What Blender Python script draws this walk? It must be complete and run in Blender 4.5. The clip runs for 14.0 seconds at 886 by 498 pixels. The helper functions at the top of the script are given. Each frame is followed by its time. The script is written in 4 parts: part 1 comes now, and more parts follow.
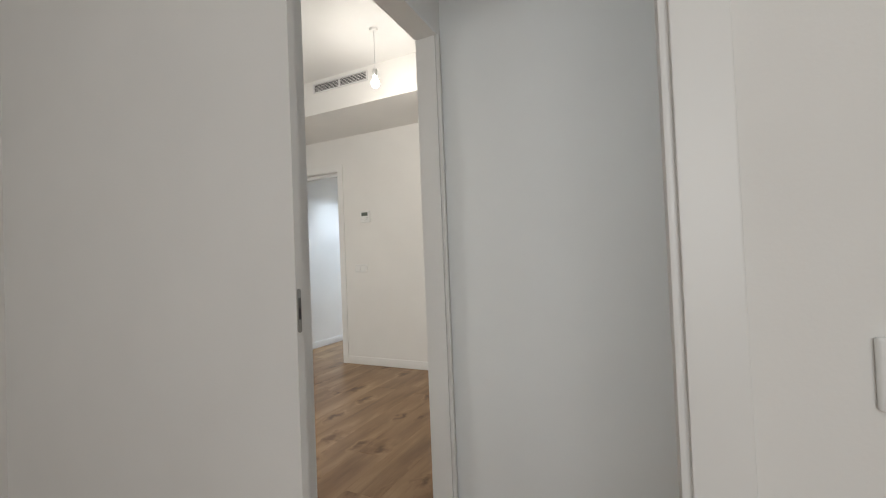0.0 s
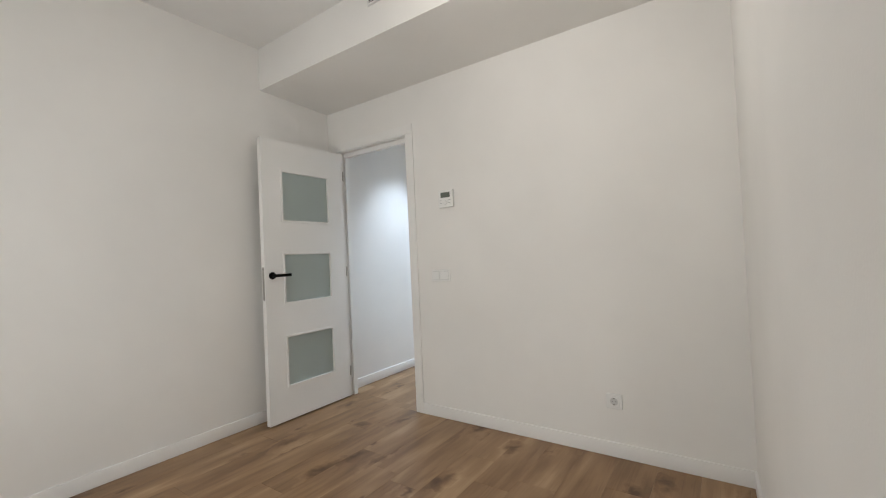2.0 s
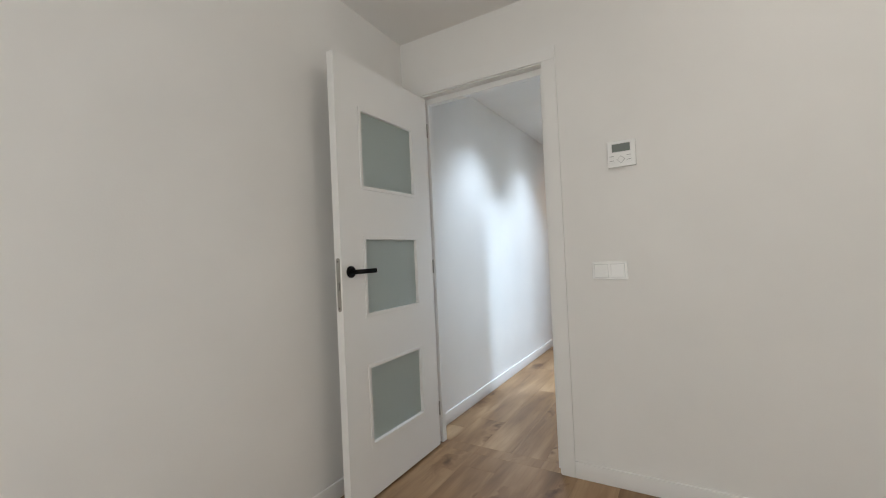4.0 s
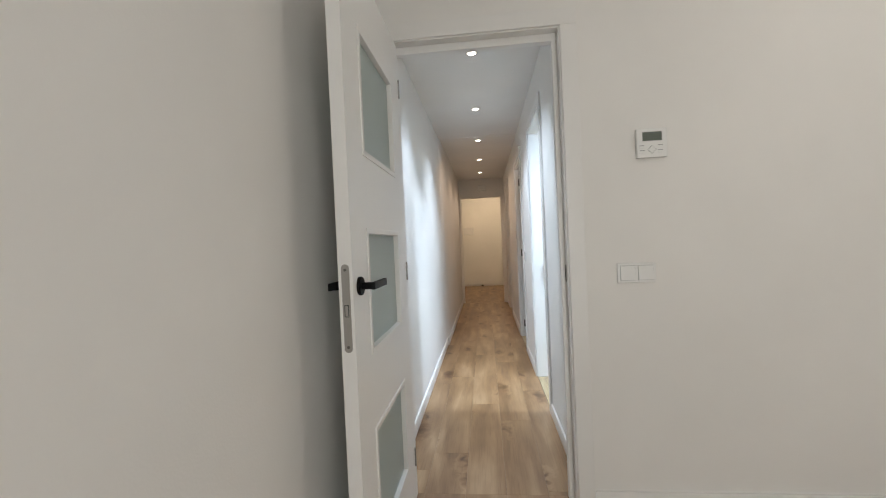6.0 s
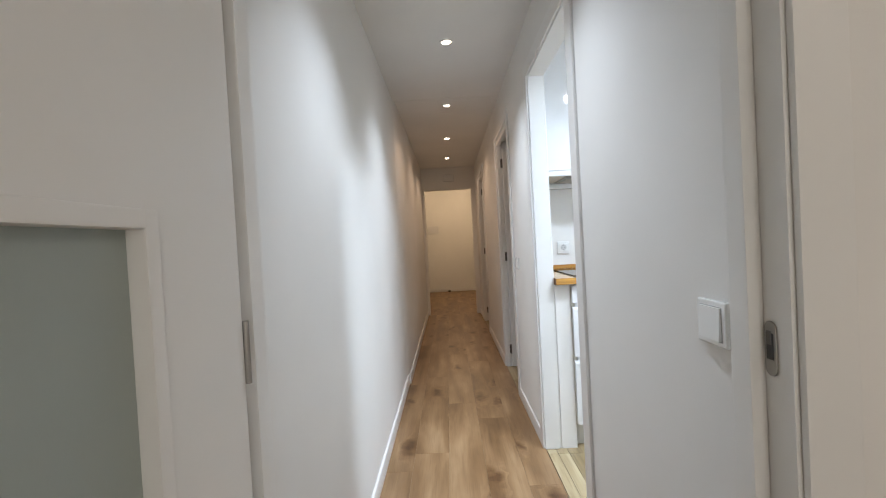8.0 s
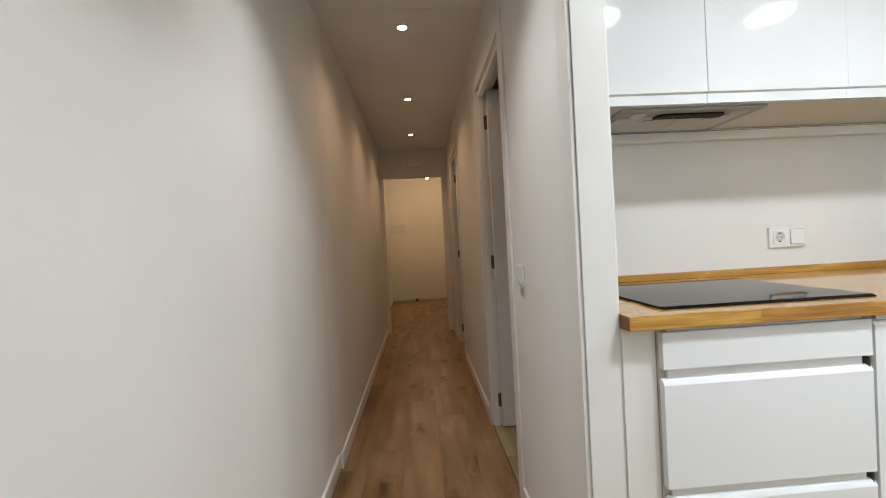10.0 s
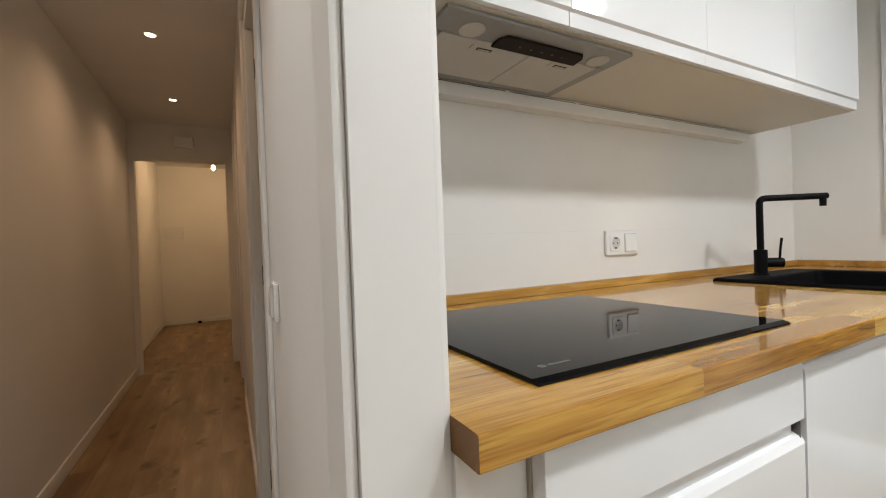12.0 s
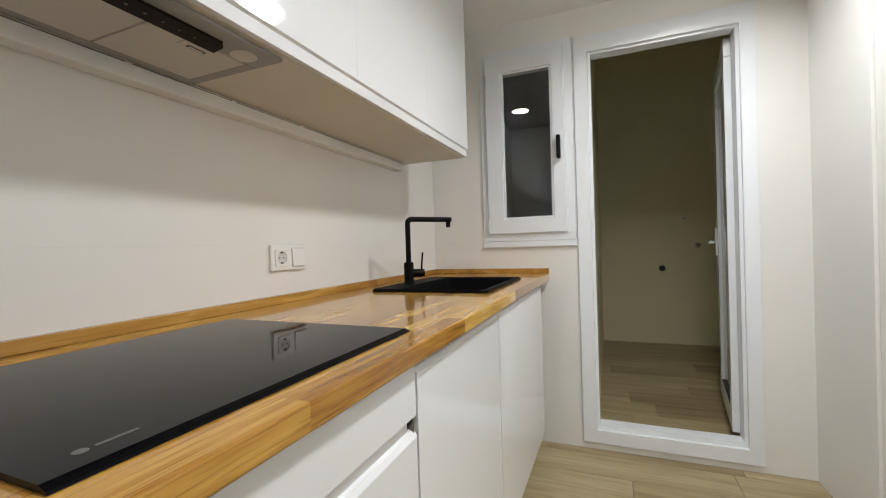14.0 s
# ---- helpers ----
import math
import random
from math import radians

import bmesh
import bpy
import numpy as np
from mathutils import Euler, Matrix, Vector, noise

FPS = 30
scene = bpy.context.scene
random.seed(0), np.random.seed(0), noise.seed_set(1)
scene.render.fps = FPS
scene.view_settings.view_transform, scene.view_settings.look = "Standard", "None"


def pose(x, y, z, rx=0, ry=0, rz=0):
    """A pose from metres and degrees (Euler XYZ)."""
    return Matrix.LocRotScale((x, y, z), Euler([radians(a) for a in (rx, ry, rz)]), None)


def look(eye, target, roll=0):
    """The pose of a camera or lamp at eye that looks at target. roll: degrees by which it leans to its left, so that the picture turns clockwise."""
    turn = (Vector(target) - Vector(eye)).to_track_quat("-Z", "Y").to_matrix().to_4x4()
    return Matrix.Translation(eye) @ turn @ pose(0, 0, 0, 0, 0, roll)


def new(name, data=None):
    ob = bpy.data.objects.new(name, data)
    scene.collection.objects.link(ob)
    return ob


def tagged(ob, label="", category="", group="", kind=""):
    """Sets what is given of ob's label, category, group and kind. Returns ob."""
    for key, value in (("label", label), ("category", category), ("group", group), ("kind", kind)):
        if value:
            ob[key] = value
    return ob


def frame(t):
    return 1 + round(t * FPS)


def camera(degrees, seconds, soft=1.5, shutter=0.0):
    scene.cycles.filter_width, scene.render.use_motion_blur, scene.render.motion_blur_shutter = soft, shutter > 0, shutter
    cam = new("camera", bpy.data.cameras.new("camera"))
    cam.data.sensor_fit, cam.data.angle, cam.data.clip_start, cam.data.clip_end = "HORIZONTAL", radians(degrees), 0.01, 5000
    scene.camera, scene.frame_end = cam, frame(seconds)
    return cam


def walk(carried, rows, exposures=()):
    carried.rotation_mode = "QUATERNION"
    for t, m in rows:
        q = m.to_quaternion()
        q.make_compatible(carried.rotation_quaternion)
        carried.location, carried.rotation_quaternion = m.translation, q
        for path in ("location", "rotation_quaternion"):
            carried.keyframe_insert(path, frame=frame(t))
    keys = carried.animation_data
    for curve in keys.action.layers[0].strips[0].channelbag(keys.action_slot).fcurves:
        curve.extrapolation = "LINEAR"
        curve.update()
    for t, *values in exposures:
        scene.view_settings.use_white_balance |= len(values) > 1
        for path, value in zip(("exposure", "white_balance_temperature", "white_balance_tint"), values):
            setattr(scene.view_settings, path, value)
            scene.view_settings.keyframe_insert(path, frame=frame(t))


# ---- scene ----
cam = camera(94.3, 14.0, soft=1.1)
PATH = [
    (0, (0.543, -0.379, 1.083), (-0.315, 1.427, 1.124), -2.3),
    (0.2, (0.484, -0.227, 1.08), (-0.397, 1.568, 1.125), -2.2),
    (0.4, (0.417, -0.091, 1.087), (-0.485, 1.693, 1.13), -2.4),
    (0.5, (0.38, -0.031, 1.091), (-0.533, 1.748, 1.134), -2.1),
    (0.7, (0.294, 0.084, 1.097), (-0.639, 1.853, 1.143), -2.3),
    (0.8, (0.256, 0.135, 1.095), (-0.692, 1.896, 1.14), -2.6),
    (1, (0.147, 0.27, 1.111), (-0.832, 2.014, 1.148), -2.3),
    (1.5, (-0.114, 0.51, 1.125), (-1.17, 2.208, 1.157), -2.4),
    (2, (-0.411, 0.77, 1.14), (-1.552, 2.413, 1.175), -2.6),
    (2.5, (-0.702, 0.971, 1.108), (-1.914, 2.562, 1.151), -2.5),
    (3, (-1.082, 1.059, 1.102), (-2.305, 2.641, 1.148), -2.6),
    (3.5, (-1.433, 1.09, 1.103), (-2.6, 2.713, 1.145), -2.6),
    (6, (-2.711, 1.354, 1.163), (-2.915, 3.343, 1.137), -2.6),
    (6.5, (-2.778, 1.619, 1.165), (-2.88, 3.616, 1.134), -2.7),
    (7, (-2.8, 1.941, 1.179), (-2.847, 3.94, 1.147), -3.0),
    (7.5, (-2.809, 2.289, 1.168), (-2.837, 4.289, 1.133), -3.0),
    (8, (-2.795, 2.625, 1.178), (-2.821, 4.624, 1.142), -3.1),
    (8.5, (-2.779, 2.965, 1.182), (-2.799, 4.964, 1.147), -3.2),
    (11, (-2.601, 4.325, 1.119), (-2.182, 6.28, 1.097), -2.7),
    (11.5, (-2.514, 4.454, 1.114), (-1.851, 6.34, 1.09), -2.4),
    (12, (-2.409, 4.544, 1.108), (-1.475, 6.313, 1.088), -2.1),
    (12.5, (-2.33, 4.575, 1.116), (-1.13, 6.175, 1.094), -2.1),
    (13, (-2.298, 4.595, 1.115), (-0.836, 5.96, 1.103), -2.1),
    (13.5, (-2.274, 4.574, 1.119), (-0.585, 5.646, 1.103), -1.7),
    (14, (-2.268, 4.523, 1.116), (-0.415, 5.277, 1.099), -1.8),
]
EXPOSURES = [(0, 0.12, 6100, 9), (0.5, 0.2, 5950, 10), (1.5, 0.08, 6120, 10), (2.2, 0.18, 5960, 9), (3.0, 0.1, 5960, 8), (3.5, 0.04, 5980, 9), (6.2, 0.03, 6080, 9), (7.0, 0.0, 6100, 10), (7.6, -0.2, 6300, 11), (8.0, -0.2, 6450, 12), (8.4, -0.4, 6600, 12), (9.6, -0.62, 7100, 13), (10.8, -0.8, 7950, 16), (12, -0.83, 7900, 16), (12.6, -0.9, 7900, 15), (13.3, -0.95, 8000, 16), (14, -0.98, 8050, 16)]
walk(cam, [(t, look(eye, target, roll)) for t, eye, target, roll in PATH], EXPOSURES)

# ---- world and lights ----
world = bpy.data.worlds.new("world")
scene.world = world
world.use_nodes = True
wn, wl = world.node_tree.nodes, world.node_tree.links
sky = wn.new("ShaderNodeTexSky")
sky.sky_type = "NISHITA"
sky.sun_disc = False
sky.sun_elevation = radians(28)
sky.sun_rotation = radians(200)
wn["Background"].inputs["Strength"].default_value = 0.06
wl.new(sky.outputs["Color"], wn["Background"].inputs["Color"])

SIDE_DAY = (0.93, 0.97, 1.0)
WARM, HALLWARM, COOL, DAY = (1.0, 0.91, 0.79), (1.0, 0.72, 0.44), (0.70, 0.845, 1.0), (1.0, 0.97, 0.92)


def lamp(name, kind, place, power, colour, size=0.05, target=None, angle=150, size_y=None):
    data = bpy.data.lights.new(name, kind)
    data.energy, data.color = power, colour
    if kind == "AREA":
        data.shape = "DISK" if size_y is None else "RECTANGLE"
        data.size = size
        if size_y:
            data.size_y = size_y
        else:
            data.spread = radians(152)
    else:
        data.shadow_soft_size = size
    if kind == "SPOT":
        data.spot_size, data.spot_blend = radians(angle), 1.0
    ob = new(name, data)
    ob.matrix_world = look(place, target or (place[0], place[1] + 0.001, place[2] - 1))
    return ob


BULB_AT = (-1.11, 2.08, 2.36)
lamp("bulb_light", "POINT", BULB_AT, 6.8, WARM, 0.032)
DOWNLIGHTS_Y = (3.98, 5.085, 6.217, 7.359, 8.479)
SPOT_WHITE, SPOT_WARM, STEP_Y = (0.77, 0.88, 1.0), (1.0, 0.69, 0.45), 6.05
for y in DOWNLIGHTS_Y:
    near = y < STEP_Y
    lamp("downlight_light", "SPOT", (-2.742, y, 2.335 if near else 2.318), 66 if near else 14.5, SPOT_WHITE if near else SPOT_WARM, 0.05, angle=104 if near else 146)
HALL_AT = (-2.52, 11.0, 2.28)
lamp("hall_light", "POINT", HALL_AT, 16, HALLWARM, 0.035)
KITCHEN_LAMPS = ((-1.645, 4.14), (-0.64, 4.14))
for (x, y), watts in zip(KITCHEN_LAMPS, (29, 26)):
    lamp("kitchen_light", "AREA", (x, y, 2.345), watts, COOL, 0.2)
# fill lamp in an added, unseen window, to brighten the living room
lamp("living_fill_light", "AREA", (-2.1, 0.30, 1.2), 14.8, (1.0, 0.95, 0.87), 1.0, target=(-2.0, 2.0, 1.15), size_y=1.9)
# added lamp beyond the kitchen window, standing in for a reflection in its pane
lamp("pane_reflection_light", "SPOT", (1.62, 5.275, 2.345), 3, COOL, 0.04, angle=120)
# daylight: an added, unseen window in the start room and the side hall's window
lamp("start_room_fill_light", "AREA", (0.9, -2.55, 1.5), 25, DAY, 1.4, target=(0.9, 0, 1.4), size_y=1.3)
lamp("side_window_light", "AREA", (1.72, 2.52, 1.7), 16, SIDE_DAY, 0.7, target=(1.6, 0, 1.0), size_y=0.45)


# ---- materials ----
def material(name, colour, rough=0.5, metal=0.0, spec=0.5, coat=0.0):
    m = bpy.data.materials.new(name)
    m.use_nodes = True
    b = m.node_tree.nodes["Principled BSDF"]
    b.inputs["Base Color"].default_value = (*colour, 1)
    b.inputs["Roughness"].default_value = rough
    b.inputs["Metallic"].default_value = metal
    b.inputs["Specular IOR Level"].default_value = spec
    b.inputs["Coat Weight"].default_value = coat
    b.inputs["Coat Roughness"].default_value = 0.06
    return m, m.node_tree.nodes, m.node_tree.links, b


def ramp(nodes, stops):
    r = nodes.new("ShaderNodeValToRGB")
    while len(r.color_ramp.elements) < len(stops):
        r.color_ramp.elements.new(0.5)
    for e, (p, c) in zip(r.color_ramp.elements, stops):
        e.position, e.color = p, (*c, 1)
    return r


def tex_noise(nodes, links, vector, scale, detail=3.0, rough=0.5):
    n = nodes.new("ShaderNodeTexNoise")
    n.inputs["Scale"].default_value, n.inputs["Detail"].default_value, n.inputs["Roughness"].default_value = scale, detail, rough
    links.new(vector, n.inputs["Vector"])
    return n


def bumped(nodes, links, b, height, strength, distance):
    bump = nodes.new("ShaderNodeBump")
    bump.inputs["Strength"].default_value, bump.inputs["Distance"].default_value = strength, distance
    links.new(height, bump.inputs["Height"])
    links.new(bump.outputs["Normal"], b.inputs["Normal"])


def paint(name, colour, rough, bump=0.12, scale=160, blotch=0.03, spec=0.5):
    """Rolled or sprayed paint: fine orange-peel relief and faint large-scale unevenness."""
    m, n, l, b = material(name, colour, rough, spec=spec)
    geo = n.new("ShaderNodeNewGeometry")
    pos = geo.outputs["Position"]
    big = tex_noise(n, l, pos, 1.7, 4)
    lo = tuple(c * (1 - blotch) for c in colour)
    hi = tuple(min(0.95, c * (1 + blotch)) for c in colour)
    r = ramp(n, [(0.3, lo), (0.7, hi)])
    l.new(big.outputs["Fac"], r.inputs["Fac"])
    l.new(r.outputs["Color"], b.inputs["Base Color"])
    fine = tex_noise(n, l, pos, scale, 3)
    trowel = tex_noise(n, l, pos, 9, 3)
    add = n.new("ShaderNodeMath")
    add.operation = "MULTIPLY_ADD"
    l.new(trowel.outputs["Fac"], add.inputs[0])
    add.inputs[1].default_value = 2.0
    l.new(fine.outputs["Fac"], add.inputs[2])
    bumped(n, l, b, add.outputs["Value"], bump, 0.002)
    return m


def wood(name, stops, along, rough, coat=0.0, scale=1.0, spread=0.3, pore=0.55, grainy=1.6, across=9.0, length=0.8, spec=0.5):
    """Timber with grain along one axis (0 x, 1 y, 2 z), each piece shifted and toned by its own random value."""
    m, n, l, b = material(name, stops[0][1], rough, spec=spec, coat=coat)
    tc = n.new("ShaderNodeTexCoord")
    info = n.new("ShaderNodeObjectInfo")
    rnd = info.outputs["Random"]
    mul = n.new("ShaderNodeMath")
    mul.operation = "MULTIPLY"
    l.new(rnd, mul.inputs[0])
    mul.inputs[1].default_value = 57.0
    comb = n.new("ShaderNodeCombineXYZ")
    for i in range(3):
        l.new(mul.outputs["Value"], comb.inputs[i])
    shift = n.new("ShaderNodeVectorMath")
    shift.operation = "ADD"
    l.new(tc.outputs["Object"], shift.inputs[0])
    l.new(comb.outputs["Vector"], shift.inputs[1])
    stretch = n.new("ShaderNodeVectorMath")
    stretch.operation = "MULTIPLY"
    l.new(shift.outputs["Vector"], stretch.inputs[0])
    s = [across * scale] * 3
    s[along] = length * scale
    stretch.inputs[1].default_value = s
    warp = tex_noise(n, l, stretch.outputs["Vector"], 0.7, 2)
    mixv = n.new("ShaderNodeVectorMath")
    mixv.operation = "MULTIPLY_ADD"
    l.new(warp.outputs["Color"], mixv.inputs[0])
    mixv.inputs[1].default_value = (1.6, 1.6, 1.6)
    l.new(stretch.outputs["Vector"], mixv.inputs[2])
    grain = tex_noise(n, l, mixv.outputs["Vector"], grainy, 5, 0.58)
    tone = n.new("ShaderNodeMath")
    tone.operation = "MULTIPLY_ADD"
    l.new(rnd, tone.inputs[0])
    tone.inputs[1].default_value = spread
    sub = n.new("ShaderNodeMath")
    sub.operation = "SUBTRACT"
    l.new(grain.outputs["Fac"], sub.inputs[0])
    sub.inputs[1].default_value = spread / 2
    l.new(sub.outputs["Value"], tone.inputs[2])
    r = ramp(n, stops)
    l.new(tone.outputs["Value"], r.inputs["Fac"])
    colour = r.outputs["Color"]
    fine = n.new("ShaderNodeVectorMath")
    fine.operation = "MULTIPLY"
    l.new(shift.outputs["Vector"], fine.inputs[0])
    s2 = [150.0 * scale] * 3
    s2[along] = 5.0 * scale
    fine.inputs[1].default_value = s2
    pores = tex_noise(n, l, fine.outputs["Vector"], 1.0, 2)
    pr = ramp(n, [(0.30, (0.62, 0.56, 0.50)), (0.50, (1, 1, 1))])
    l.new(pores.outputs["Fac"], pr.inputs["Fac"])
    mx = n.new("ShaderNodeMix")
    mx.data_type, mx.blend_type = "RGBA", "MULTIPLY"
    mx.inputs["Factor"].default_value = pore
    l.new(colour, mx.inputs["A"])
    l.new(pr.outputs["Color"], mx.inputs["B"])
    colour = mx.outputs["Result"]
    l.new(colour, b.inputs["Base Color"])
    rr = n.new("ShaderNodeMath")
    rr.operation = "MULTIPLY_ADD"
    l.new(grain.outputs["Fac"], rr.inputs[0])
    rr.inputs[1].default_value, rr.inputs[2].default_value = 0.12, rough - 0.05
    l.new(rr.outputs["Value"], b.inputs["Roughness"])
    bumped(n, l, b, pores.outputs["Fac"], 0.05, 0.0005)
    return m


def oak_floor(name, rough):
    """Knotty oak boards with the grain along y: streaks that bend round scattered dark knots with pale halos."""
    m, n, l, b = material(name, (0.3, 0.2, 0.11), rough, spec=0.45)
    tc = n.new("ShaderNodeTexCoord")
    info = n.new("ShaderNodeObjectInfo")
    rnd = info.outputs["Random"]

    def math_node(op, a, c, d=None):
        q = n.new("ShaderNodeMath")
        q.operation = op
        for k, v in enumerate((a, c, d)):
            if v is None:
                continue
            if isinstance(v, (int, float)):
                q.inputs[k].default_value = v
            else:
                l.new(v, q.inputs[k])
        return q.outputs["Value"]

    def scaled(vector, factors, plus=None):
        q = n.new("ShaderNodeVectorMath")
        q.operation = "MULTIPLY_ADD" if plus else "MULTIPLY"
        l.new(vector, q.inputs[0])
        q.inputs[1].default_value = factors
        if plus:
            l.new(plus, q.inputs[2])
        return q.outputs["Vector"]

    comb = n.new("ShaderNodeCombineXYZ")
    for k, v in enumerate((31.0, 57.0, 83.0)):
        l.new(math_node("MULTIPLY", rnd, v), comb.inputs[k])
    shift = n.new("ShaderNodeVectorMath")
    l.new(tc.outputs["Object"], shift.inputs[0])
    l.new(comb.outputs["Vector"], shift.inputs[1])
    place = shift.outputs["Vector"]
    wobble = tex_noise(n, l, place, 13, 4)
    knot_at = scaled(wobble.outputs["Color"], (0.75, 0.55, 0.0), scaled(place, (5.4, 2.6, 0.0)))
    cells = n.new("ShaderNodeTexVoronoi")
    cells.voronoi_dimensions = "2D"
    cells.inputs["Scale"].default_value = 1.0
    l.new(knot_at, cells.inputs["Vector"])
    pick = n.new("ShaderNodeSeparateColor")
    l.new(cells.outputs["Color"], pick.inputs["Color"])
    some = math_node("GREATER_THAN", pick.outputs["Red"], 0.62)
    size = math_node("MULTIPLY_ADD", pick.outputs["Green"], 0.9, 0.65)
    dist = math_node("DIVIDE", cells.outputs["Distance"], size)
    near = n.new("ShaderNodeMapRange")
    near.interpolation_type = "SMOOTHSTEP"
    for k, v in (("From Min", 0.0), ("From Max", 0.42), ("To Min", 1.0), ("To Max", 0.0)):
        near.inputs[k].default_value = v
    l.new(dist, near.inputs["Value"])
    swell = math_node("MULTIPLY", near.outputs["Result"], some)
    stretch = scaled(place, (8.0, 0.9, 1.0))
    warp = tex_noise(n, l, stretch, 0.6, 2)
    bent = n.new("ShaderNodeCombineXYZ")
    l.new(math_node("MULTIPLY", swell, 0.9), bent.inputs[0])
    l.new(math_node("MULTIPLY", swell, 0.3), bent.inputs[2])
    lines = n.new("ShaderNodeVectorMath")
    l.new(scaled(warp.outputs["Color"], (1.7, 1.7, 1.7), stretch), lines.inputs[0])
    l.new(bent.outputs["Vector"], lines.inputs[1])
    grain = tex_noise(n, l, lines.outputs["Vector"], 1.3, 4, 0.5)
    clouds = tex_noise(n, l, scaled(place, (6.5, 1.9, 1.0)), 1.0, 3)
    tone = math_node("MULTIPLY_ADD", clouds.outputs["Fac"], 0.75, math_node("MULTIPLY_ADD", rnd, 0.06, -0.405))
    tone = math_node("ADD", tone, grain.outputs["Fac"])
    tone = math_node("MULTIPLY_ADD", swell, 0.10, tone)
    r = ramp(n, [(0.18, (0.140, 0.075, 0.032)), (0.42, (0.246, 0.144, 0.068)), (0.60, (0.325, 0.202, 0.103)), (0.84, (0.46, 0.315, 0.18))])
    l.new(tone, r.inputs["Fac"])
    fine = tex_noise(n, l, scaled(place, (170.0, 5.0, 1.0)), 1.0, 2)
    pores = ramp(n, [(0.30, (0.74, 0.71, 0.68)), (0.48, (1, 1, 1))])
    l.new(fine.outputs["Fac"], pores.inputs["Fac"])
    heart = ramp(n, [(0.04, (0.34, 0.26, 0.20)), (0.10, (0.54, 0.47, 0.40)), (0.18, (0.80, 0.75, 0.70)), (0.27, (1, 1, 1))])
    l.new(dist, heart.inputs["Fac"])
    colour = r.outputs["Color"]
    for factor, tint in ((0.45, pores.outputs["Color"]), (some, heart.outputs["Color"])):
        mx = n.new("ShaderNodeMix")
        mx.data_type, mx.blend_type = "RGBA", "MULTIPLY"
        if isinstance(factor, float):
            mx.inputs["Factor"].default_value = factor
        else:
            l.new(factor, mx.inputs["Factor"])
        l.new(colour, mx.inputs["A"])
        l.new(tint, mx.inputs["B"])
        colour = mx.outputs["Result"]
    l.new(colour, b.inputs["Base Color"])
    l.new(math_node("MULTIPLY_ADD", grain.outputs["Fac"], 0.14, rough - 0.06), b.inputs["Roughness"])
    bumped(n, l, b, fine.outputs["Fac"], 0.12, 0.0008)
    return m


def emitter(name, colour, strength):
    m, n, l, b = material(name, (0.9, 0.9, 0.9), 0.4)
    b.inputs["Emission Color"].default_value = (*colour, 1)
    b.inputs["Emission Strength"].default_value = strength
    return m


M_WALL = paint("wall_paint", (0.80, 0.785, 0.755), 0.75)
M_CEIL = paint("ceiling_paint", (0.80, 0.79, 0.77), 0.85, scale=120)
M_KWALL = paint("kitchen_wall_paint", (0.80, 0.785, 0.755), 0.42, bump=0.05)
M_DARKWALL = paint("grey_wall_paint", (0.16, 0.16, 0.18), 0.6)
# tone of the reflection in the kitchen pane, put on walls added behind it
M_PANEGREY = paint("blue_grey_pane_tone", (0.34, 0.36, 0.39), 0.6)
M_GALLERY = paint("gallery_tile_paint", (0.78, 0.73, 0.50), 0.5)
M_LACQUER = paint("lacquered_joinery", (0.80, 0.79, 0.765), 0.4, bump=0.05, scale=90, blotch=0.015)
M_PANEL = paint("satin_door_panel", (0.84, 0.85, 0.84), 0.65, bump=0.05, blotch=0.02)
M_SKIRT = paint("skirting_lacquer", (0.82, 0.81, 0.79), 0.35, bump=0.03, blotch=0.01)
M_GLOSS = paint("gloss_cabinet_front", (0.79, 0.80, 0.81), 0.06, bump=0.01, scale=20, blotch=0.004)
M_CARCASS = paint("carcass_board", (0.62, 0.58, 0.50), 0.45, bump=0.02)
M_PVC = paint("window_frame_plastic", (0.80, 0.83, 0.86), 0.2, bump=0.01, blotch=0.005)
M_PLASTIC = paint("white_switch_plastic", (0.83, 0.83, 0.81), 0.25, bump=0.01, blotch=0.005)
M_OAKFLOOR = oak_floor("oak_laminate", 0.36)
M_TILE = wood("wood_look_tile", [(0.25, (0.22, 0.160, 0.082)), (0.45, (0.35, 0.265, 0.145)), (0.6, (0.42, 0.33, 0.19)), (0.8, (0.52, 0.43, 0.27))], 1, 0.38, scale=0.8, spread=0.25)
M_STAVE = wood("oiled_oak_stave", [(0.10, (0.25, 0.095, 0.014)), (0.34, (0.45, 0.205, 0.034)), (0.58, (0.62, 0.335, 0.070)), (0.92, (0.78, 0.50, 0.150))], 0, 0.2, coat=0.6, scale=2.0, spread=0.55, pore=1.0, grainy=2.6, across=10.0, length=0.9, spec=0.35)
M_ENDGRAIN = paint("oak_end_grain", (0.21, 0.095, 0.028), 0.5, bump=0.3, scale=420, blotch=0.35)
M_STRIP = wood("oak_upstand", [(0.2, (0.27, 0.110, 0.020)), (0.5, (0.45, 0.222, 0.048)), (0.8, (0.58, 0.33, 0.085))], 0, 0.25, coat=0.3, scale=1.6)
M_BLACK = material("black_powder_coat", (0.005, 0.005, 0.0055), 0.45, spec=0.10)[0]
M_SINK = paint("black_composite", (0.005, 0.005, 0.0055), 0.6, spec=0.06, bump=0.08, scale=400, blotch=0.1)
M_HOB = material("black_glass_ceramic", (0.004, 0.004, 0.005), 0.03, spec=0.075)[0]
M_CONTROL = material("dark_brown_gloss_plastic", (0.018, 0.011, 0.008), 0.45, spec=0.05)[0]
M_STEEL = material("brushed_steel", (0.55, 0.54, 0.52), 0.32, metal=1.0)[0]
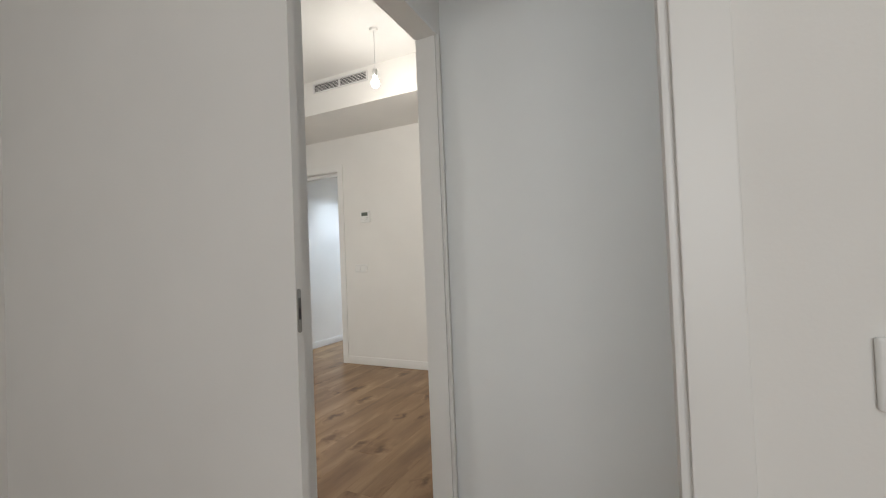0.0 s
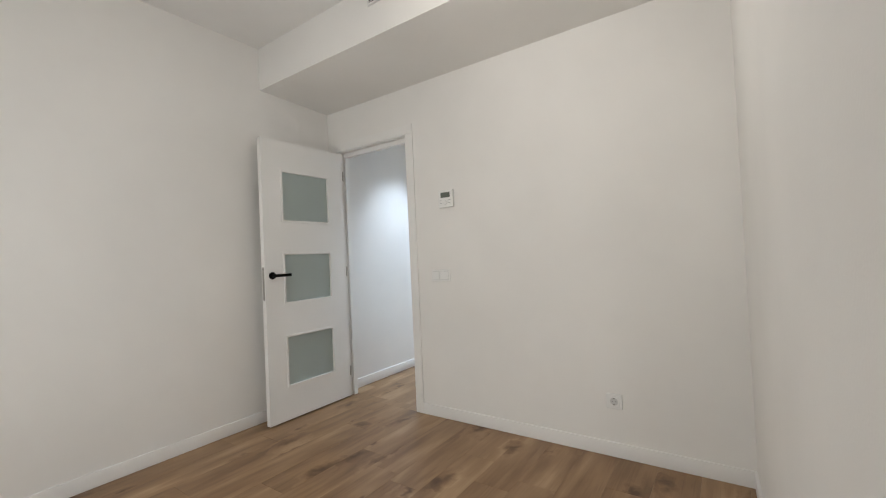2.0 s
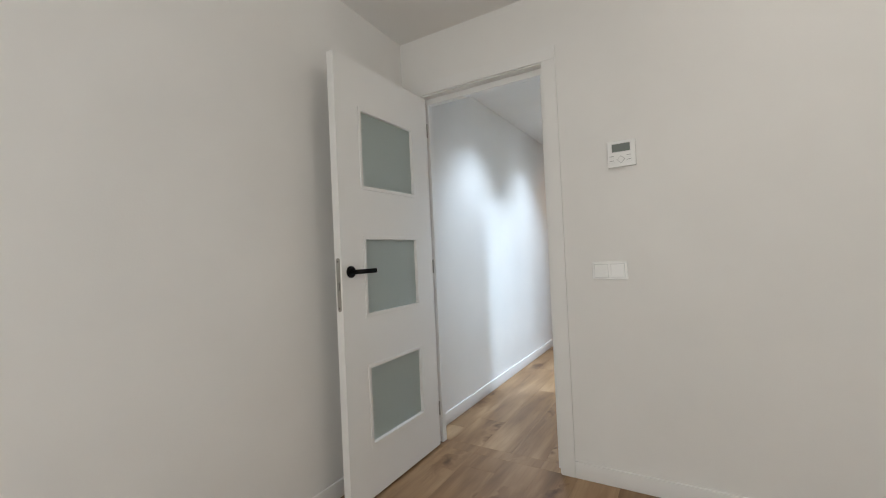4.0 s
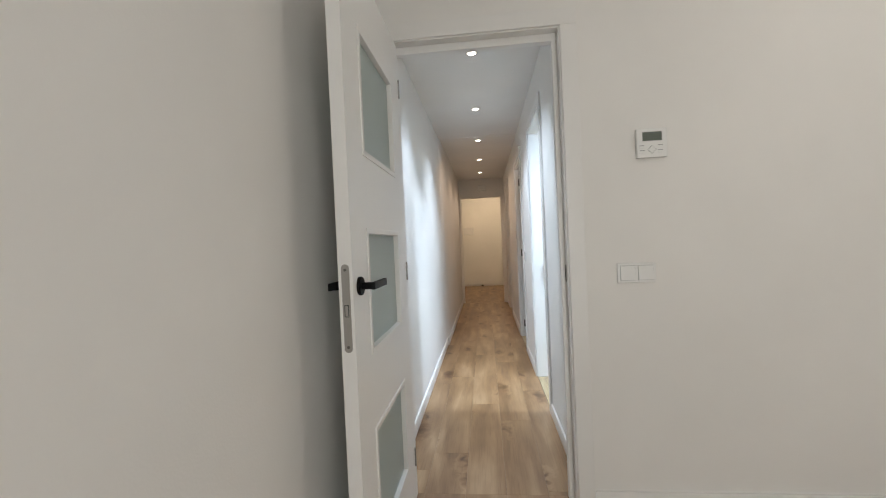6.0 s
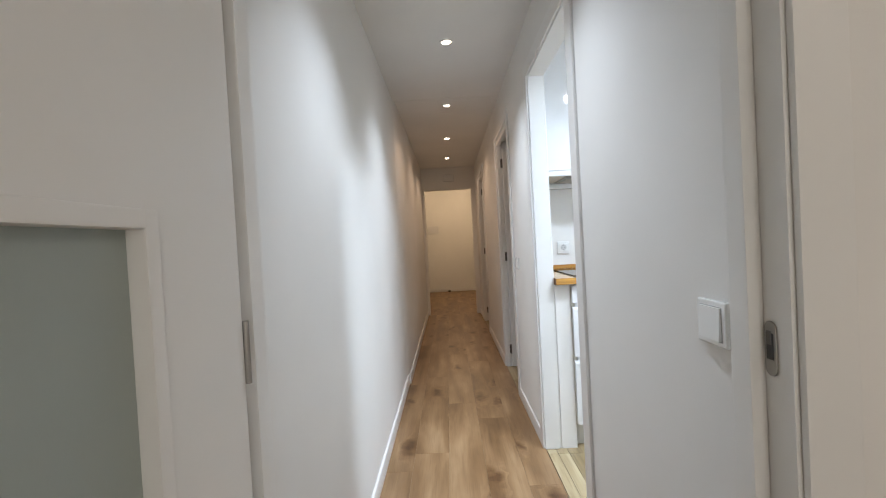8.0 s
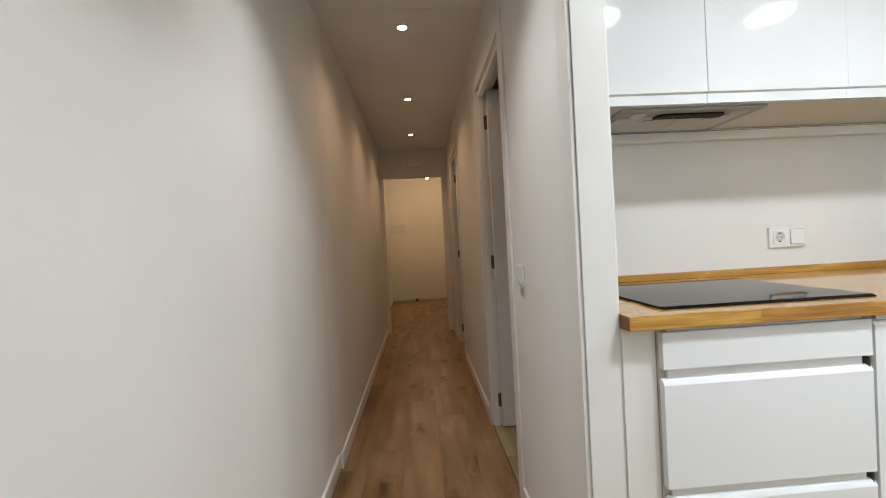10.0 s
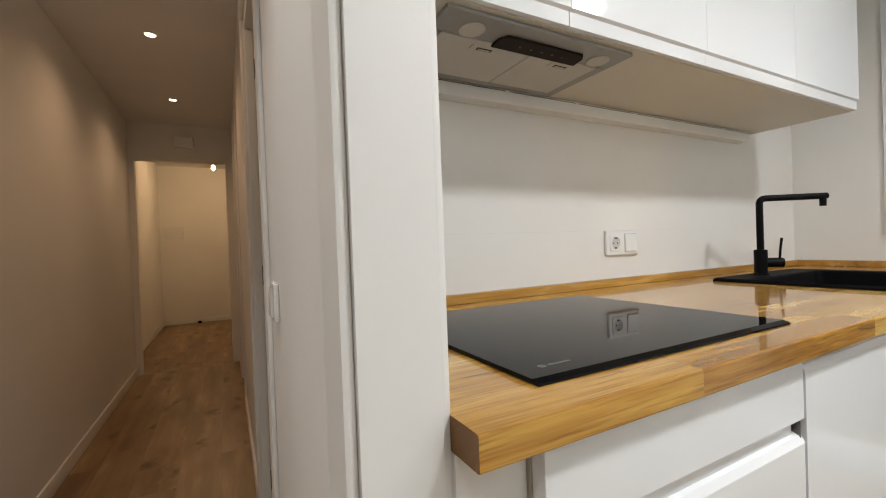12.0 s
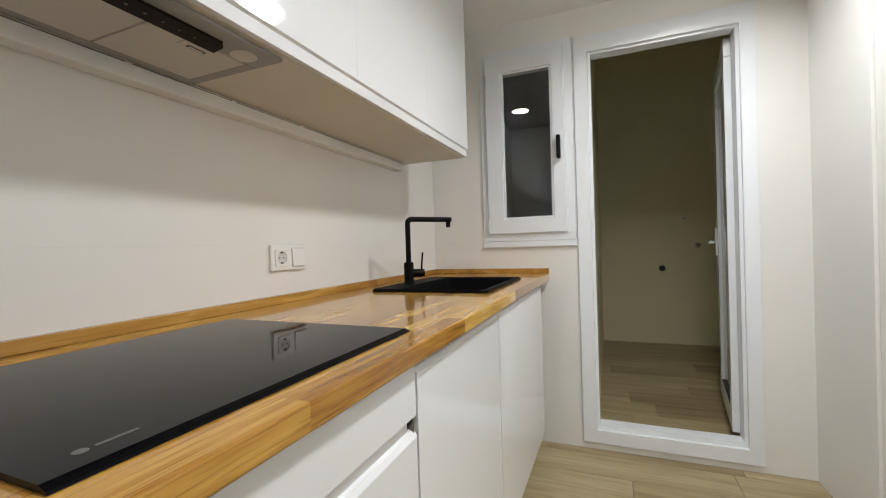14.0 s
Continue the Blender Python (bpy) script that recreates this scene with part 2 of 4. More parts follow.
M_PLATE = material("satin_plate", (0.36, 0.345, 0.32), 0.45, metal=0.7)[0]
M_HINGE = material("dark_nickel", (0.16, 0.15, 0.14), 0.35, metal=1.0)[0]
M_HOOD = paint("hood_grey_metal", (0.27, 0.262, 0.245), 0.35, bump=0.02)
M_FILTER = paint("hood_filter_mesh", (0.55, 0.525, 0.48), 0.5, bump=0.3, scale=900)
# near-black that paints shade into holes and gaps; also gasket, drain and floor underlay
M_DARK = material("dark_gap", (0.03, 0.03, 0.03), 0.6)[0]
M_LCD = material("grey_display", (0.13, 0.15, 0.13), 0.25)[0]
M_GREYMARK = material("grey_print_and_shade", (0.30, 0.30, 0.30), 0.5)[0]
M_FAINTPRINT = material("faint_grey_print", (0.10, 0.10, 0.10), 0.4)[0]
# greyer copy of the white plastic: shade in the socket well put into colour
M_WELL_SHADE = paint("shaded_well_plastic", (0.60, 0.60, 0.59), 0.4, bump=0.01)
M_VENT = paint("vent_metal", (0.72, 0.71, 0.70), 0.35, bump=0.01)
M_ALU = paint("aluminium_profile", (0.66, 0.65, 0.62), 0.35, bump=0.01)
M_BULB = emitter("glowing_bulb", (1.0, 0.88, 0.74), 22)
M_SPOT = emitter("glowing_spot", (1.0, 0.86, 0.70), 18)
M_PANEL_LIGHT = emitter("glowing_panel", (0.95, 0.98, 1.0), 16)
M_HALLBULB = emitter("glowing_hall_bulb", (1.0, 0.80, 0.55), 16)

M_FROST, _n, _l, _b = material("frosted_glass", (0.58, 0.65, 0.62), 0.5)
_b.inputs["Transmission Weight"].default_value = 0.45
M_GLASS, _n, _l, _b = material("window_glass", (0.95, 0.98, 0.97), 0.0)
_b.inputs["Transmission Weight"].default_value = 1.0
_b.inputs["IOR"].default_value = 1.45


# ---- builders ----
def mesh_of(bm, name, mat=None):
    me = bpy.data.meshes.new(name)
    bm.normal_update()
    bm.to_mesh(me)
    bm.free()
    if mat:
        me.materials.append(mat)
    return me


def smooth(me, limit=35):
    for p in me.polygons:
        p.use_smooth = True
    me.set_sharp_from_angle(angle=radians(limit))


def add_box(bm, x0, x1, y0, y1, z0, z1, bev=0.0, seg=2):
    vs = [bm.verts.new((x, y, z)) for x in (x0, x1) for y in (y0, y1) for z in (z0, z1)]
    faces = [bm.faces.new([vs[i] for i in q]) for q in ((0, 1, 3, 2), (4, 6, 7, 5), (0, 4, 5, 1), (2, 3, 7, 6), (0, 2, 6, 4), (1, 5, 7, 3))]
    if bev:
        edges = list({e for f in faces for e in f.edges})
        bmesh.ops.bevel(bm, geom=edges, offset=bev, segments=seg, profile=0.6, affect="EDGES")
    return bm


def box(x0, x1, y0, y1, z0, z1, bev=0.0, seg=2):
    return add_box(bmesh.new(), min(x0, x1), max(x0, x1), min(y0, y1), max(y0, y1), min(z0, z1), max(z0, z1), bev, seg)


def add_ring(bm, x0, x1, outer, inner, bev=0.004):
    """A mitred rectangular frame facing x: outer and inner are (y0, y1, z0, z1)."""
    vs = []
    for x in (x0, x1):
        for y0, y1, z0, z1 in (outer, inner):
            vs.append([bm.verts.new((x, y, z)) for y, z in ((y0, z0), (y1, z0), (y1, z1), (y0, z1))])
    fo, fi, bo, bi = vs
    made = []
    for k in range(4):
        j = (k + 1) % 4
        for q in ((fo[k], fo[j], fi[j], fi[k]), (bo[k], bi[k], bi[j], bo[j]), (fo[k], bo[k], bo[j], fo[j]), (fi[k], fi[j], bi[j], bi[k])):
            made.append(bm.faces.new(q))
    bmesh.ops.recalc_face_normals(bm, faces=made)
    edges = [e for loop_ in vs for e in {e for v in loop_ for e in v.link_edges} if e.verts[0] in loop_ and e.verts[1] in loop_]
    bmesh.ops.bevel(bm, geom=edges, offset=bev, segments=2, profile=0.6, affect="EDGES")
    return bm


def add_prism(bm, pts, z0, z1):
    lo = [bm.verts.new((x, y, z0)) for x, y in pts]
    hi = [bm.verts.new((x, y, z1)) for x, y in pts]
    n = len(pts)
    bm.faces.new(lo[::-1])
    bm.faces.new(hi)
    for i in range(n):
        bm.faces.new((lo[i], lo[(i + 1) % n], hi[(i + 1) % n], hi[i]))
    return bm


def add_lathe(bm, profile, m=None, seg=28):
    """A turned body: profile of (radius, height) along local z, moved by m."""
    m = m or Matrix()
    rings = []
    for r, z in profile:
        if r < 1e-6:
            rings.append([bm.verts.new(m @ Vector((0, 0, z)))])
        else:
            rings.append([bm.verts.new(m @ Vector((r * math.cos(2 * math.pi * k / seg), r * math.sin(2 * math.pi * k / seg), z))) for k in range(seg)])
    for a, b in zip(rings, rings[1:]):
        for k in range(seg):
            j = (k + 1) % seg
            if len(a) == 1 and len(b) > 1:
                bm.faces.new((a[0], b[j], b[k]))
            elif len(b) == 1 and len(a) > 1:
                bm.faces.new((a[k], a[j], b[0]))
            elif len(a) > 1:
                bm.faces.new((a[k], a[j], b[j], b[k]))
    for ring, flip in ((rings[0], True), (rings[-1], False)):
        if len(ring) > 1:
            bm.faces.new(ring[::-1] if flip else ring)
    return bm


def add_tube(bm, pts, radius, seg=14):
    """A round bar along a line of points."""
    pts = [Vector(p) for p in pts]
    rings, q, old = [], None, None
    for i, p in enumerate(pts):
        d = (pts[min(i + 1, len(pts) - 1)] - pts[max(i - 1, 0)]).normalized()
        q = d.to_track_quat("Z", "Y") if q is None else old.rotation_difference(d) @ q
        old = d
        rings.append([bm.verts.new(p + q @ Vector((radius * math.cos(2 * math.pi * k / seg), radius * math.sin(2 * math.pi * k / seg), 0))) for k in range(seg)])
    for a, b in zip(rings, rings[1:]):
        for k in range(seg):
            j = (k + 1) % seg
            bm.faces.new((a[k], a[j], b[j], b[k]))
    bm.faces.new(rings[0][::-1])
    bm.faces.new(rings[-1])
    return bm


def add_stadium(bm, m, w, h, depth, k=8):
    """Plate with half-round ends, in the x-z plane of m, proud towards -y."""
    r, ring = w / 2, []
    for top in (1, -1):
        for i in range(k + 1):
            a = math.pi * i / k + (0 if top > 0 else math.pi)
            ring.append((r * math.cos(a), top * (h / 2 - r) + r * math.sin(a)))
    back = [bm.verts.new(m @ Vector((x, 0, z))) for x, z in ring]
    edge = [bm.verts.new(m @ Vector((x, -depth * 0.6, z))) for x, z in ring]
    front = [bm.verts.new(m @ Vector((x * 0.95, -depth, z * 0.99))) for x, z in ring]
    for a, b in ((back, edge), (edge, front)):
        for i in range(len(a)):
            j = (i + 1) % len(a)
            bm.faces.new((a[i], a[j], b[j], b[i]))
    bm.faces.new(front)
    bm.faces.new(back[::-1])
    bmesh.ops.recalc_face_normals(bm, faces=bm.faces)
    return bm


def thing(name, place, label, category, kind="", group="", turn=0):
    ob = new(name)
    ob.empty_display_size = 0.1
    ob.matrix_world = pose(*place, 0, 0, turn)
    return tagged(ob, label, category, group, kind)


def part(name, bm, mat, parent, label="", soft=True):
    me = mesh_of(bm, name, mat)
    if soft:
        smooth(me)
    ob = new(name, me)
    ob.parent = parent
    if soft:
        ob.modifiers.new("even_shading", "WEIGHTED_NORMAL").keep_sharp = True
    if label:
        tagged(ob, label)
    return ob


def structure(name, bm, mat, label, category):
    me = mesh_of(bm, name, mat)
    return tagged(new(name, me), label, category, kind="structure")


def wall(name, axis, p0, p1, a0, a1, z0, z1, mat, label, openings=()):
    """A wall whose thickness runs from p0 to p1 on one axis, from a0 to a1 along the other; openings: (a, b, sill, head)."""
    bm = bmesh.new()

    def piece(a, b, lo, hi):
        if b - a > 1e-4 and hi - lo > 1e-4:
            if axis == "x":
                add_box(bm, p0, p1, a, b, lo, hi)
            else:
                add_box(bm, a, b, p0, p1, lo, hi)

    at = a0
    for a, b, sill, head in sorted(openings):
        piece(at, a, z0, z1)
        piece(a, b, z0, sill)
        piece(a, b, head, z1)
        at = b
    piece(at, a1, z0, z1)
    return structure(name, bm, mat, label, "wall")


# ---- large structure ----
H1, H2 = 2.75, 2.36
wall("wall_north", "y", 3.150, 3.238, -3.35, -0.2, 0, 2.9, M_WALL, "white painted plaster wall with a doorway to the corridor", [(-3.125, -2.335, 0, 2.08)])
wall("wall_west", "x", -3.35, -3.23, 0.2, 3.15, 0, 2.9, M_WALL, "white painted plaster side wall of the living room")
structure("wall_east", add_prism(bmesh.new(), [(-0.297, 1.212), (-0.2, 1.212), (-0.2, 3.15), (-0.35, 3.15)], 0, 2.9), M_WALL, "white painted partition wall ending at a doorway", "wall")
bm = bmesh.new()
add_prism(bm, [(-1.55, 0.256), (-0.098, 0.256), (-0.098, 0.275), (-0.148, 0.281), (-0.148, 0.345), (-0.207, 0.35), (-0.207, 0.392), (-1.55, 0.392)], 0, 2.9)
add_box(bm, -3.35, -2.65, 0.256, 0.392, 0, 2.9)
add_box(bm, -2.65, -1.55, 0.256, 0.392, 2.2, 2.9)
add_box(bm, -2.65, -1.55, 0.256, 0.392, 0, 0.15)
structure("wall_south", bm, M_WALL, "white painted wall between the start room and the living room", "wall")
bm = bmesh.new()
add_prism(bm, [(0.592, 0.242), (2.6, 0.242), (2.6, 0.3), (0.592, 0.3)], 0, 2.9)
structure("wall_start_room", bm, M_WALL, "white painted wall beside the first doorway", "wall")
bm = bmesh.new()
add_box(bm, -0.155, 0.6, 0.256, 0.35, 2.05, 2.9)
add_box(bm, -0.297, -0.2, 0.392, 1.212, 2.05, 2.9)
structure("lintel", bm, M_WALL, "plastered lintels over the two doorways", "wall")
wall("corridor_wall_west", "x", -3.31, -3.19, 3.238, 9.23, 0, 2.5, M_WALL, "long white painted corridor wall with no doors")
wall("corridor_wall_east", "x", -2.315, -2.235, 3.238, 9.23, 0, 2.5, M_WALL, "white painted corridor wall with three doorways",
     [(4.14, 4.915, 0, 2.08), (5.67, 6.43, 0, 2.08), (7.84, 8.6, 0, 2.08)])
wall("corridor_wall_end", "y", 9.23, 9.32, -3.5, -2.0, 0, 2.5, M_WALL, "white wall with an open passage at the corridor's end", [(-3.135, -2.385, 0, 2.005)])
wall("hall_wall_west", "x", -3.42, -3.31, 9.32, 12.4, 0, 2.6, M_WALL, "white side wall of the entrance hall")
wall("hall_wall_east", "x", -2.0, -1.9, 9.32, 12.4, 0, 2.6, M_WALL, "white side wall of the entrance hall")
wall("hall_wall_north", "y", 12.26, 12.4, -3.5, -1.9, 0, 2.6, M_WALL, "white back wall of the entrance hall")
wall("kitchen_wall_north", "y", 5.525, 5.64, -2.235, 2.6, 0, 2.5, M_KWALL, "smooth off-white kitchen wall behind the worktop")
wall("kitchen_wall_south", "y", 3.58, 3.68, -2.235, 0.2, 0, 2.5, M_KWALL, "smooth off-white kitchen side wall")
wall("kitchen_wall_east", "x", 0.065, 0.2, 3.58, 5.525, 0, 2.5, M_KWALL, "off-white kitchen end wall with a window and a glazed door",
     [(3.89, 4.68, 0.045, 2.19), (4.70, 5.195, 1.14, 2.2)])
wall("gallery_wall_east", "x", 2.3, 2.4, 3.3, 5.7, 0, 3.2, M_GALLERY, "beige back wall of the unlit utility gallery")
wall("gallery_wall_south", "y", 3.4, 3.5, 0.2, 2.5, 0, 3.2, M_GALLERY, "beige side wall of the unlit utility gallery")
wall("gallery_wall_north", "y", 4.61, 4.68, 0.55, 2.5, 0, 3.2, M_GALLERY, "beige side wall of the unlit utility gallery")
structure("gallery_ceiling", box(0.2, 2.55, 3.3, 5.7, 3.2, 3.3), M_GALLERY, "plain ceiling over the utility gallery", "ceiling")
wall("side_hall_wall_north", "y", 2.6, 2.7, -0.2, 2.6, 0, 2.6, M_WALL, "white wall with a small window in the side hall", [(1.36, 2.1, 1.5, 1.93)])
wall("side_hall_wall_east", "x", 2.5, 2.6, 0.3, 2.7, 0, 2.6, M_WALL, "plain white wall closing the side hall")
wall("start_room_wall_south", "y", -2.7, -2.6, -1.55, 2.6, 0, 2.6, M_WALL, "plain white start room wall with an added, unseen window", [(0.15, 1.65, 0.85, 2.2)])
wall("start_room_wall_west", "x", -1.55, -1.45, -2.7, 0.256, 0, 2.6, M_WALL, "plain white wall closing the start room")
wall("start_room_wall_east", "x", 2.5, 2.6, -2.7, 0.242, 0, 2.6, M_WALL, "plain white wall closing the start room")
for k, (a, b) in enumerate(((5.2 + 0.45, 7.2), (7.6, 9.2))):
    bm = bmesh.new()
    add_box(bm, -0.6, -0.5, a, b, 0, 2.5)
    add_box(bm, -2.235, -0.6, b, b + 0.1, 0, 2.5)
    if k:
        add_box(bm, -2.235, -0.6, a - 0.1, a, 0, 2.5)
    structure("side_room_wall_%d" % (k + 1), bm, M_WALL, "plain white walls of a room off the corridor", "wall")
structure("ceiling_living_room", box(-3.35, -0.2, 0.25, 3.26, H1, H1 + 0.15), M_CEIL, "flat white painted living room ceiling", "ceiling")
structure("ceiling_corridor", box(-3.31, -2.235, 3.238, 9.32, H2, H2 + 0.1), M_CEIL, "flat white corridor ceiling with recessed spotlights", "ceiling")
structure("ceiling_hall", box(-3.5, -1.9, 9.32, 12.4, 2.5, 2.6), M_CEIL, "flat white entrance hall ceiling", "ceiling")
structure("ceiling_kitchen", box(-2.235, 0.2, 3.58, 5.64, H2, H2 + 0.1), M_CEIL, "flat white kitchen ceiling with round lights", "ceiling")
structure("ceiling_side_rooms", box(-2.235, -0.5, 5.64, 9.3, H2, H2 + 0.1), M_CEIL, "plain white ceiling of the rooms off the corridor", "ceiling")
# grey box added behind the kitchen pane to give its reflected grey
wall("added_pane_wall_east", "x", 2.24, 2.3, 4.68, 5.525, 0, 2.36, M_PANEGREY, "grey end wall added behind the kitchen window for the tone of its reflection")
wall("added_pane_wall_north", "y", 5.505, 5.525, 0.2, 2.24, 0, 2.36, M_PANEGREY, "grey side wall added behind the kitchen window for the tone of its reflection")
structure("added_pane_ceiling", box(0.2, 2.3, 4.68, 5.525, 2.36, 2.44), M_DARKWALL, "grey ceiling added behind the kitchen window to carry the stand-in light", "ceiling")
structure("ceiling_side_hall", box(-0.2, 2.6, 0.3, 2.7, 2.42, 2.55), M_CEIL, "plain white ceiling of the side hall", "ceiling")
structure("ceiling_start_room", box(-1.55, 2.6, -2.7, 0.256, 2.5, 2.6), M_CEIL, "plain white ceiling of the start room", "ceiling")
structure("corridor_wall_lining", add_prism(bmesh.new(), [(-3.20, STEP_Y - 0.05), (-3.1895, STEP_Y - 0.05), (-3.184, STEP_Y - 0.01), (-3.177, STEP_Y + 0.06), (-3.177, 9.235), (-3.20, 9.235)], -0.01, H2 + 0.01), M_WALL, "white lining that thickens the far part of the corridor wall", "wall")
structure("ceiling_corridor_lining", box(-3.18, -2.315, STEP_Y, 9.23, H2 - 0.003, H2 - 0.0005), M_CEIL, "slightly lowered white ceiling in the far part of the corridor", "ceiling")
bm = box(-3.23, -0.33, 2.525, 3.15, 2.44, H1)
for v in bm.verts:
    if v.co.y > 3.0 and v.co.z < 2.6:
        v.co.z = 2.412
structure("bulkhead", bm, M_WALL, "white boxed-in air duct bulkhead under the ceiling", "bulkhead")
structure("ground", box(-6, 5, -5, 14, -0.4, -0.02), M_DARKWALL, "concrete slab under the floors", "ground")


def window_unit(name, place, turn, w, h, label, mat=M_PVC, depth=0.06, bar=0.06, glass=M_GLASS):
    t = thing(name, place, label, "window", "structure", turn=turn)
    bm = bmesh.new()
    for a in ((0, w, 0, bar), (0, w, h - bar, h), (0, bar, bar, h - bar), (w - bar, w, bar, h - bar)):
        add_box(bm, a[0], a[1], 0, depth, a[2], a[3], 0.006)
    part("window_frame", bm, mat, t)
    p = part("pane", box(bar - 0.01, w - bar + 0.01, depth * 0.45, depth * 0.45 + 0.006, bar - 0.01, h - bar + 0.01), glass, t, soft=False)
    p.visible_shadow = False
    return t


# added out of view to hold the start room's fill lamp
window_unit("unseen_window_1", (0.15, -2.69, 0.85), 0, 1.5, 1.35, "unseen white framed window added to light the start room")
# added out of view to hold the living room's fill lamp
window_unit("unseen_window_4", (-2.65, 0.262, 0.15), 0, 1.1, 2.05, "unseen tall white framed window added to light the living room")
window_unit("window_2", (1.36, 2.62, 1.5), 0, 0.74, 0.43, "small white framed window with greenish glass in the side hall")

# ---- joinery ----


def door_frame(name, m, w, h, d, label, left=0.075, right=0.075, both=True, stop_at=0.045, s=0.012):
    """Lining, stops and casings round a clear opening: x along the wall, y through it from the front face, z up."""
    t = new(name)
    t.matrix_world = m
    tagged(t, label, "door frame", kind="structure")
    e = 0.029
    for x0, x1, z0, z1 in ((-e, 0, 0, h + e), (w, w + e, 0, h + e), (0, w, h, h + e)):
        part("lining", box(x0, x1, 0, d, z0, z1, 0.001), M_LACQUER, t)
    stops = ((0, s, 0, h - 0.034), (w - s, w, 0, h - 0.034), (0, w, h - 0.034, h)) if s else ()
    for x0, x1, z0, z1 in stops:
        part("stop", box(x0, x1, stop_at, d - 0.004, z0, z1, 0.003), M_LACQUER, t)
    for y0, y1, on in ((-0.012, 0, True), (d, d + 0.012, both)):
        if on:
            for x0, x1, z0, z1 in ((-left, -0.006, 0, h + 0.006), (w + 0.006, w + right, 0, h + 0.006), (-left, w + right, h + 0.006, h + 0.075)):
                if x1 - x0 > 0.005:
                    part("casing", box(x0, x1, y0, y1, z0, z1, 0.004), M_LACQUER, t)
    return t


door_frame("door_frame_1", pose(-3.095, 3.150, 0), 0.73, 2.056, 0.088, "white lacquered door frame between living room and corridor", both=False, s=0.022)
# frames in the corridor's east wall: local x runs along y, local y towards -x
door_frame("door_frame_2", pose(-2.235, 4.163, 0, 0, 0, 90), 0.722, 2.05, 0.08, "white lacquered kitchen door frame with no door", s=0)
door_frame("door_frame_3", pose(-2.235, 5.70, 0, 0, 0, 90), 0.70, 2.05, 0.08, "white lacquered door frame in the corridor")
door_frame("door_frame_4", pose(-2.235, 7.87, 0, 0, 0, 90), 0.70, 2.05, 0.08, "white lacquered door frame in the dim corridor end")


def strike_plate(name, place, turn, label, tall=0.12, wide=0.010):
    t = thing(name, place, label, "strike plate", turn=turn)
    part("plate", add_stadium(bmesh.new(), pose(0, 0, 0), wide * 2, tall, 0.002), M_PLATE, t)
    part("latch_hole", box(-wide * 0.6, wide * 0.6, -0.0024, -0.0018, -tall * 0.2, tall * 0.28), M_DARK, t, soft=False)
    part("tongue", box(-wide * 0.5, wide * 0.3, -0.0030, -0.0023, 0.005, 0.024, 0.0003), M_HINGE, t)
    return t


strike_plate("strike_plate", (-2.366, 3.183, 1.01), -90, "small steel strike plate in the white door frame", 0.075)
strike_plate("strike_plate", (-0.0965, 0.2618, 0.985), 90, "steel strike plate with a dark latch hole in the white jamb", 0.091, 0.0048)
strike_plate("strike_plate", (0.591, 0.272, 0.935), -90, "steel plate in the white jamb of the first doorway")

# lining of the opening between side hall and living room
t = thing("door_frame_5", (0, 0, 0), "white lacquered lining of the doorway into the living room", "door frame", "structure")
part("lining", box(-0.300, -0.206, 1.196, 1.212, 0, 2.05, 0.003), M_LACQUER, t)
part("casing", box(-0.206, -0.19, 1.203, 1.214, 0, 2.05, 0.003), M_LACQUER, t)
part("lining", box(-0.300, -0.196, 0.39, 1.2, 2.038, 2.051, 0.003), M_LACQUER, t)
t = thing("door_frame_6", (0, 0, 0), "white moulded jamb of the first doorway", "door frame", "structure")
part("lining", box(0.580, 0.594, 0.246, 0.305, 0, 2.05, 0.004), M_LACQUER, t)
part("casing", box(0.592, 0.66, 0.230, 0.244, 0, 2.1, 0.004), M_LACQUER, t)
part("lining", box(-0.150, -0.138, 0.3, 0.343, 0, 2.05, 0.006), M_LACQUER, t)
part("casing", box(-0.209, -0.198, 0.348, 0.395, 0, 2.05, 0.006), M_LACQUER, t)

# sliding door panel in the side hall
t = thing("sliding_door", (0, 0, 0), "pale grey white sliding door panel with an oval flush pull", "door", "structure")
part("leaf", box(-0.2, 0.86, 1.238, 1.275, 0.005, 2.42, 0.003), M_PANEL, t)
bm = bmesh.new()
add_lathe(bm, [(0.0, 0.0), (0.024, 0.0), (0.028, 0.002), (0.028, 0.004), (0.0, 0.004)], pose(0.832, 1.238, 0.935, 90, 0, 0) @ Matrix.Diagonal((0.42, 1.2, 1, 1)))
part("flush_pull", bm, M_HINGE, t, "oval dark metal flush pull")


def baseboard(name, pts, label="white lacquered skirting board along the wall"):
    """Straight runs of skirting: (x0, x1, y0, y1)."""
    bm = bmesh.new()
    for x0, x1, y0, y1 in pts:
        add_box(bm, min(x0, x1), max(x0, x1), min(y0, y1), max(y0, y1), 0, 0.08, 0.004)
    me = mesh_of(bm, name, M_SKIRT)
    smooth(me)
    return tagged(new(name, me), label, "skirting board", kind="structure")


baseboard("baseboard_1", [(-2.29, -0.35, 3.138, 3.150)])
baseboard("baseboard_2", [(-3.23, -3.218, 0.392, 3.138)])
baseboard("baseboard_3", [(-3.19, -3.176, 3.239, 6.04), (-3.177, -3.165, 6.04, 9.23)])
baseboard("baseboard_4", [(-2.327, -2.315, 3.239, 4.094), (-2.327, -2.315, 4.961, 5.624), (-2.327, -2.315, 6.476, 7.794), (-2.327, -2.315, 8.646, 9.23)])
baseboard("baseboard_5", [(-3.31, -2.0, 12.248, 12.26)])
baseboard("baseboard_6", [(-3.31, -3.298, 9.32, 12.248)])
baseboard("baseboard_7", [(-1.65, -0.3, 0.392, 0.404)])
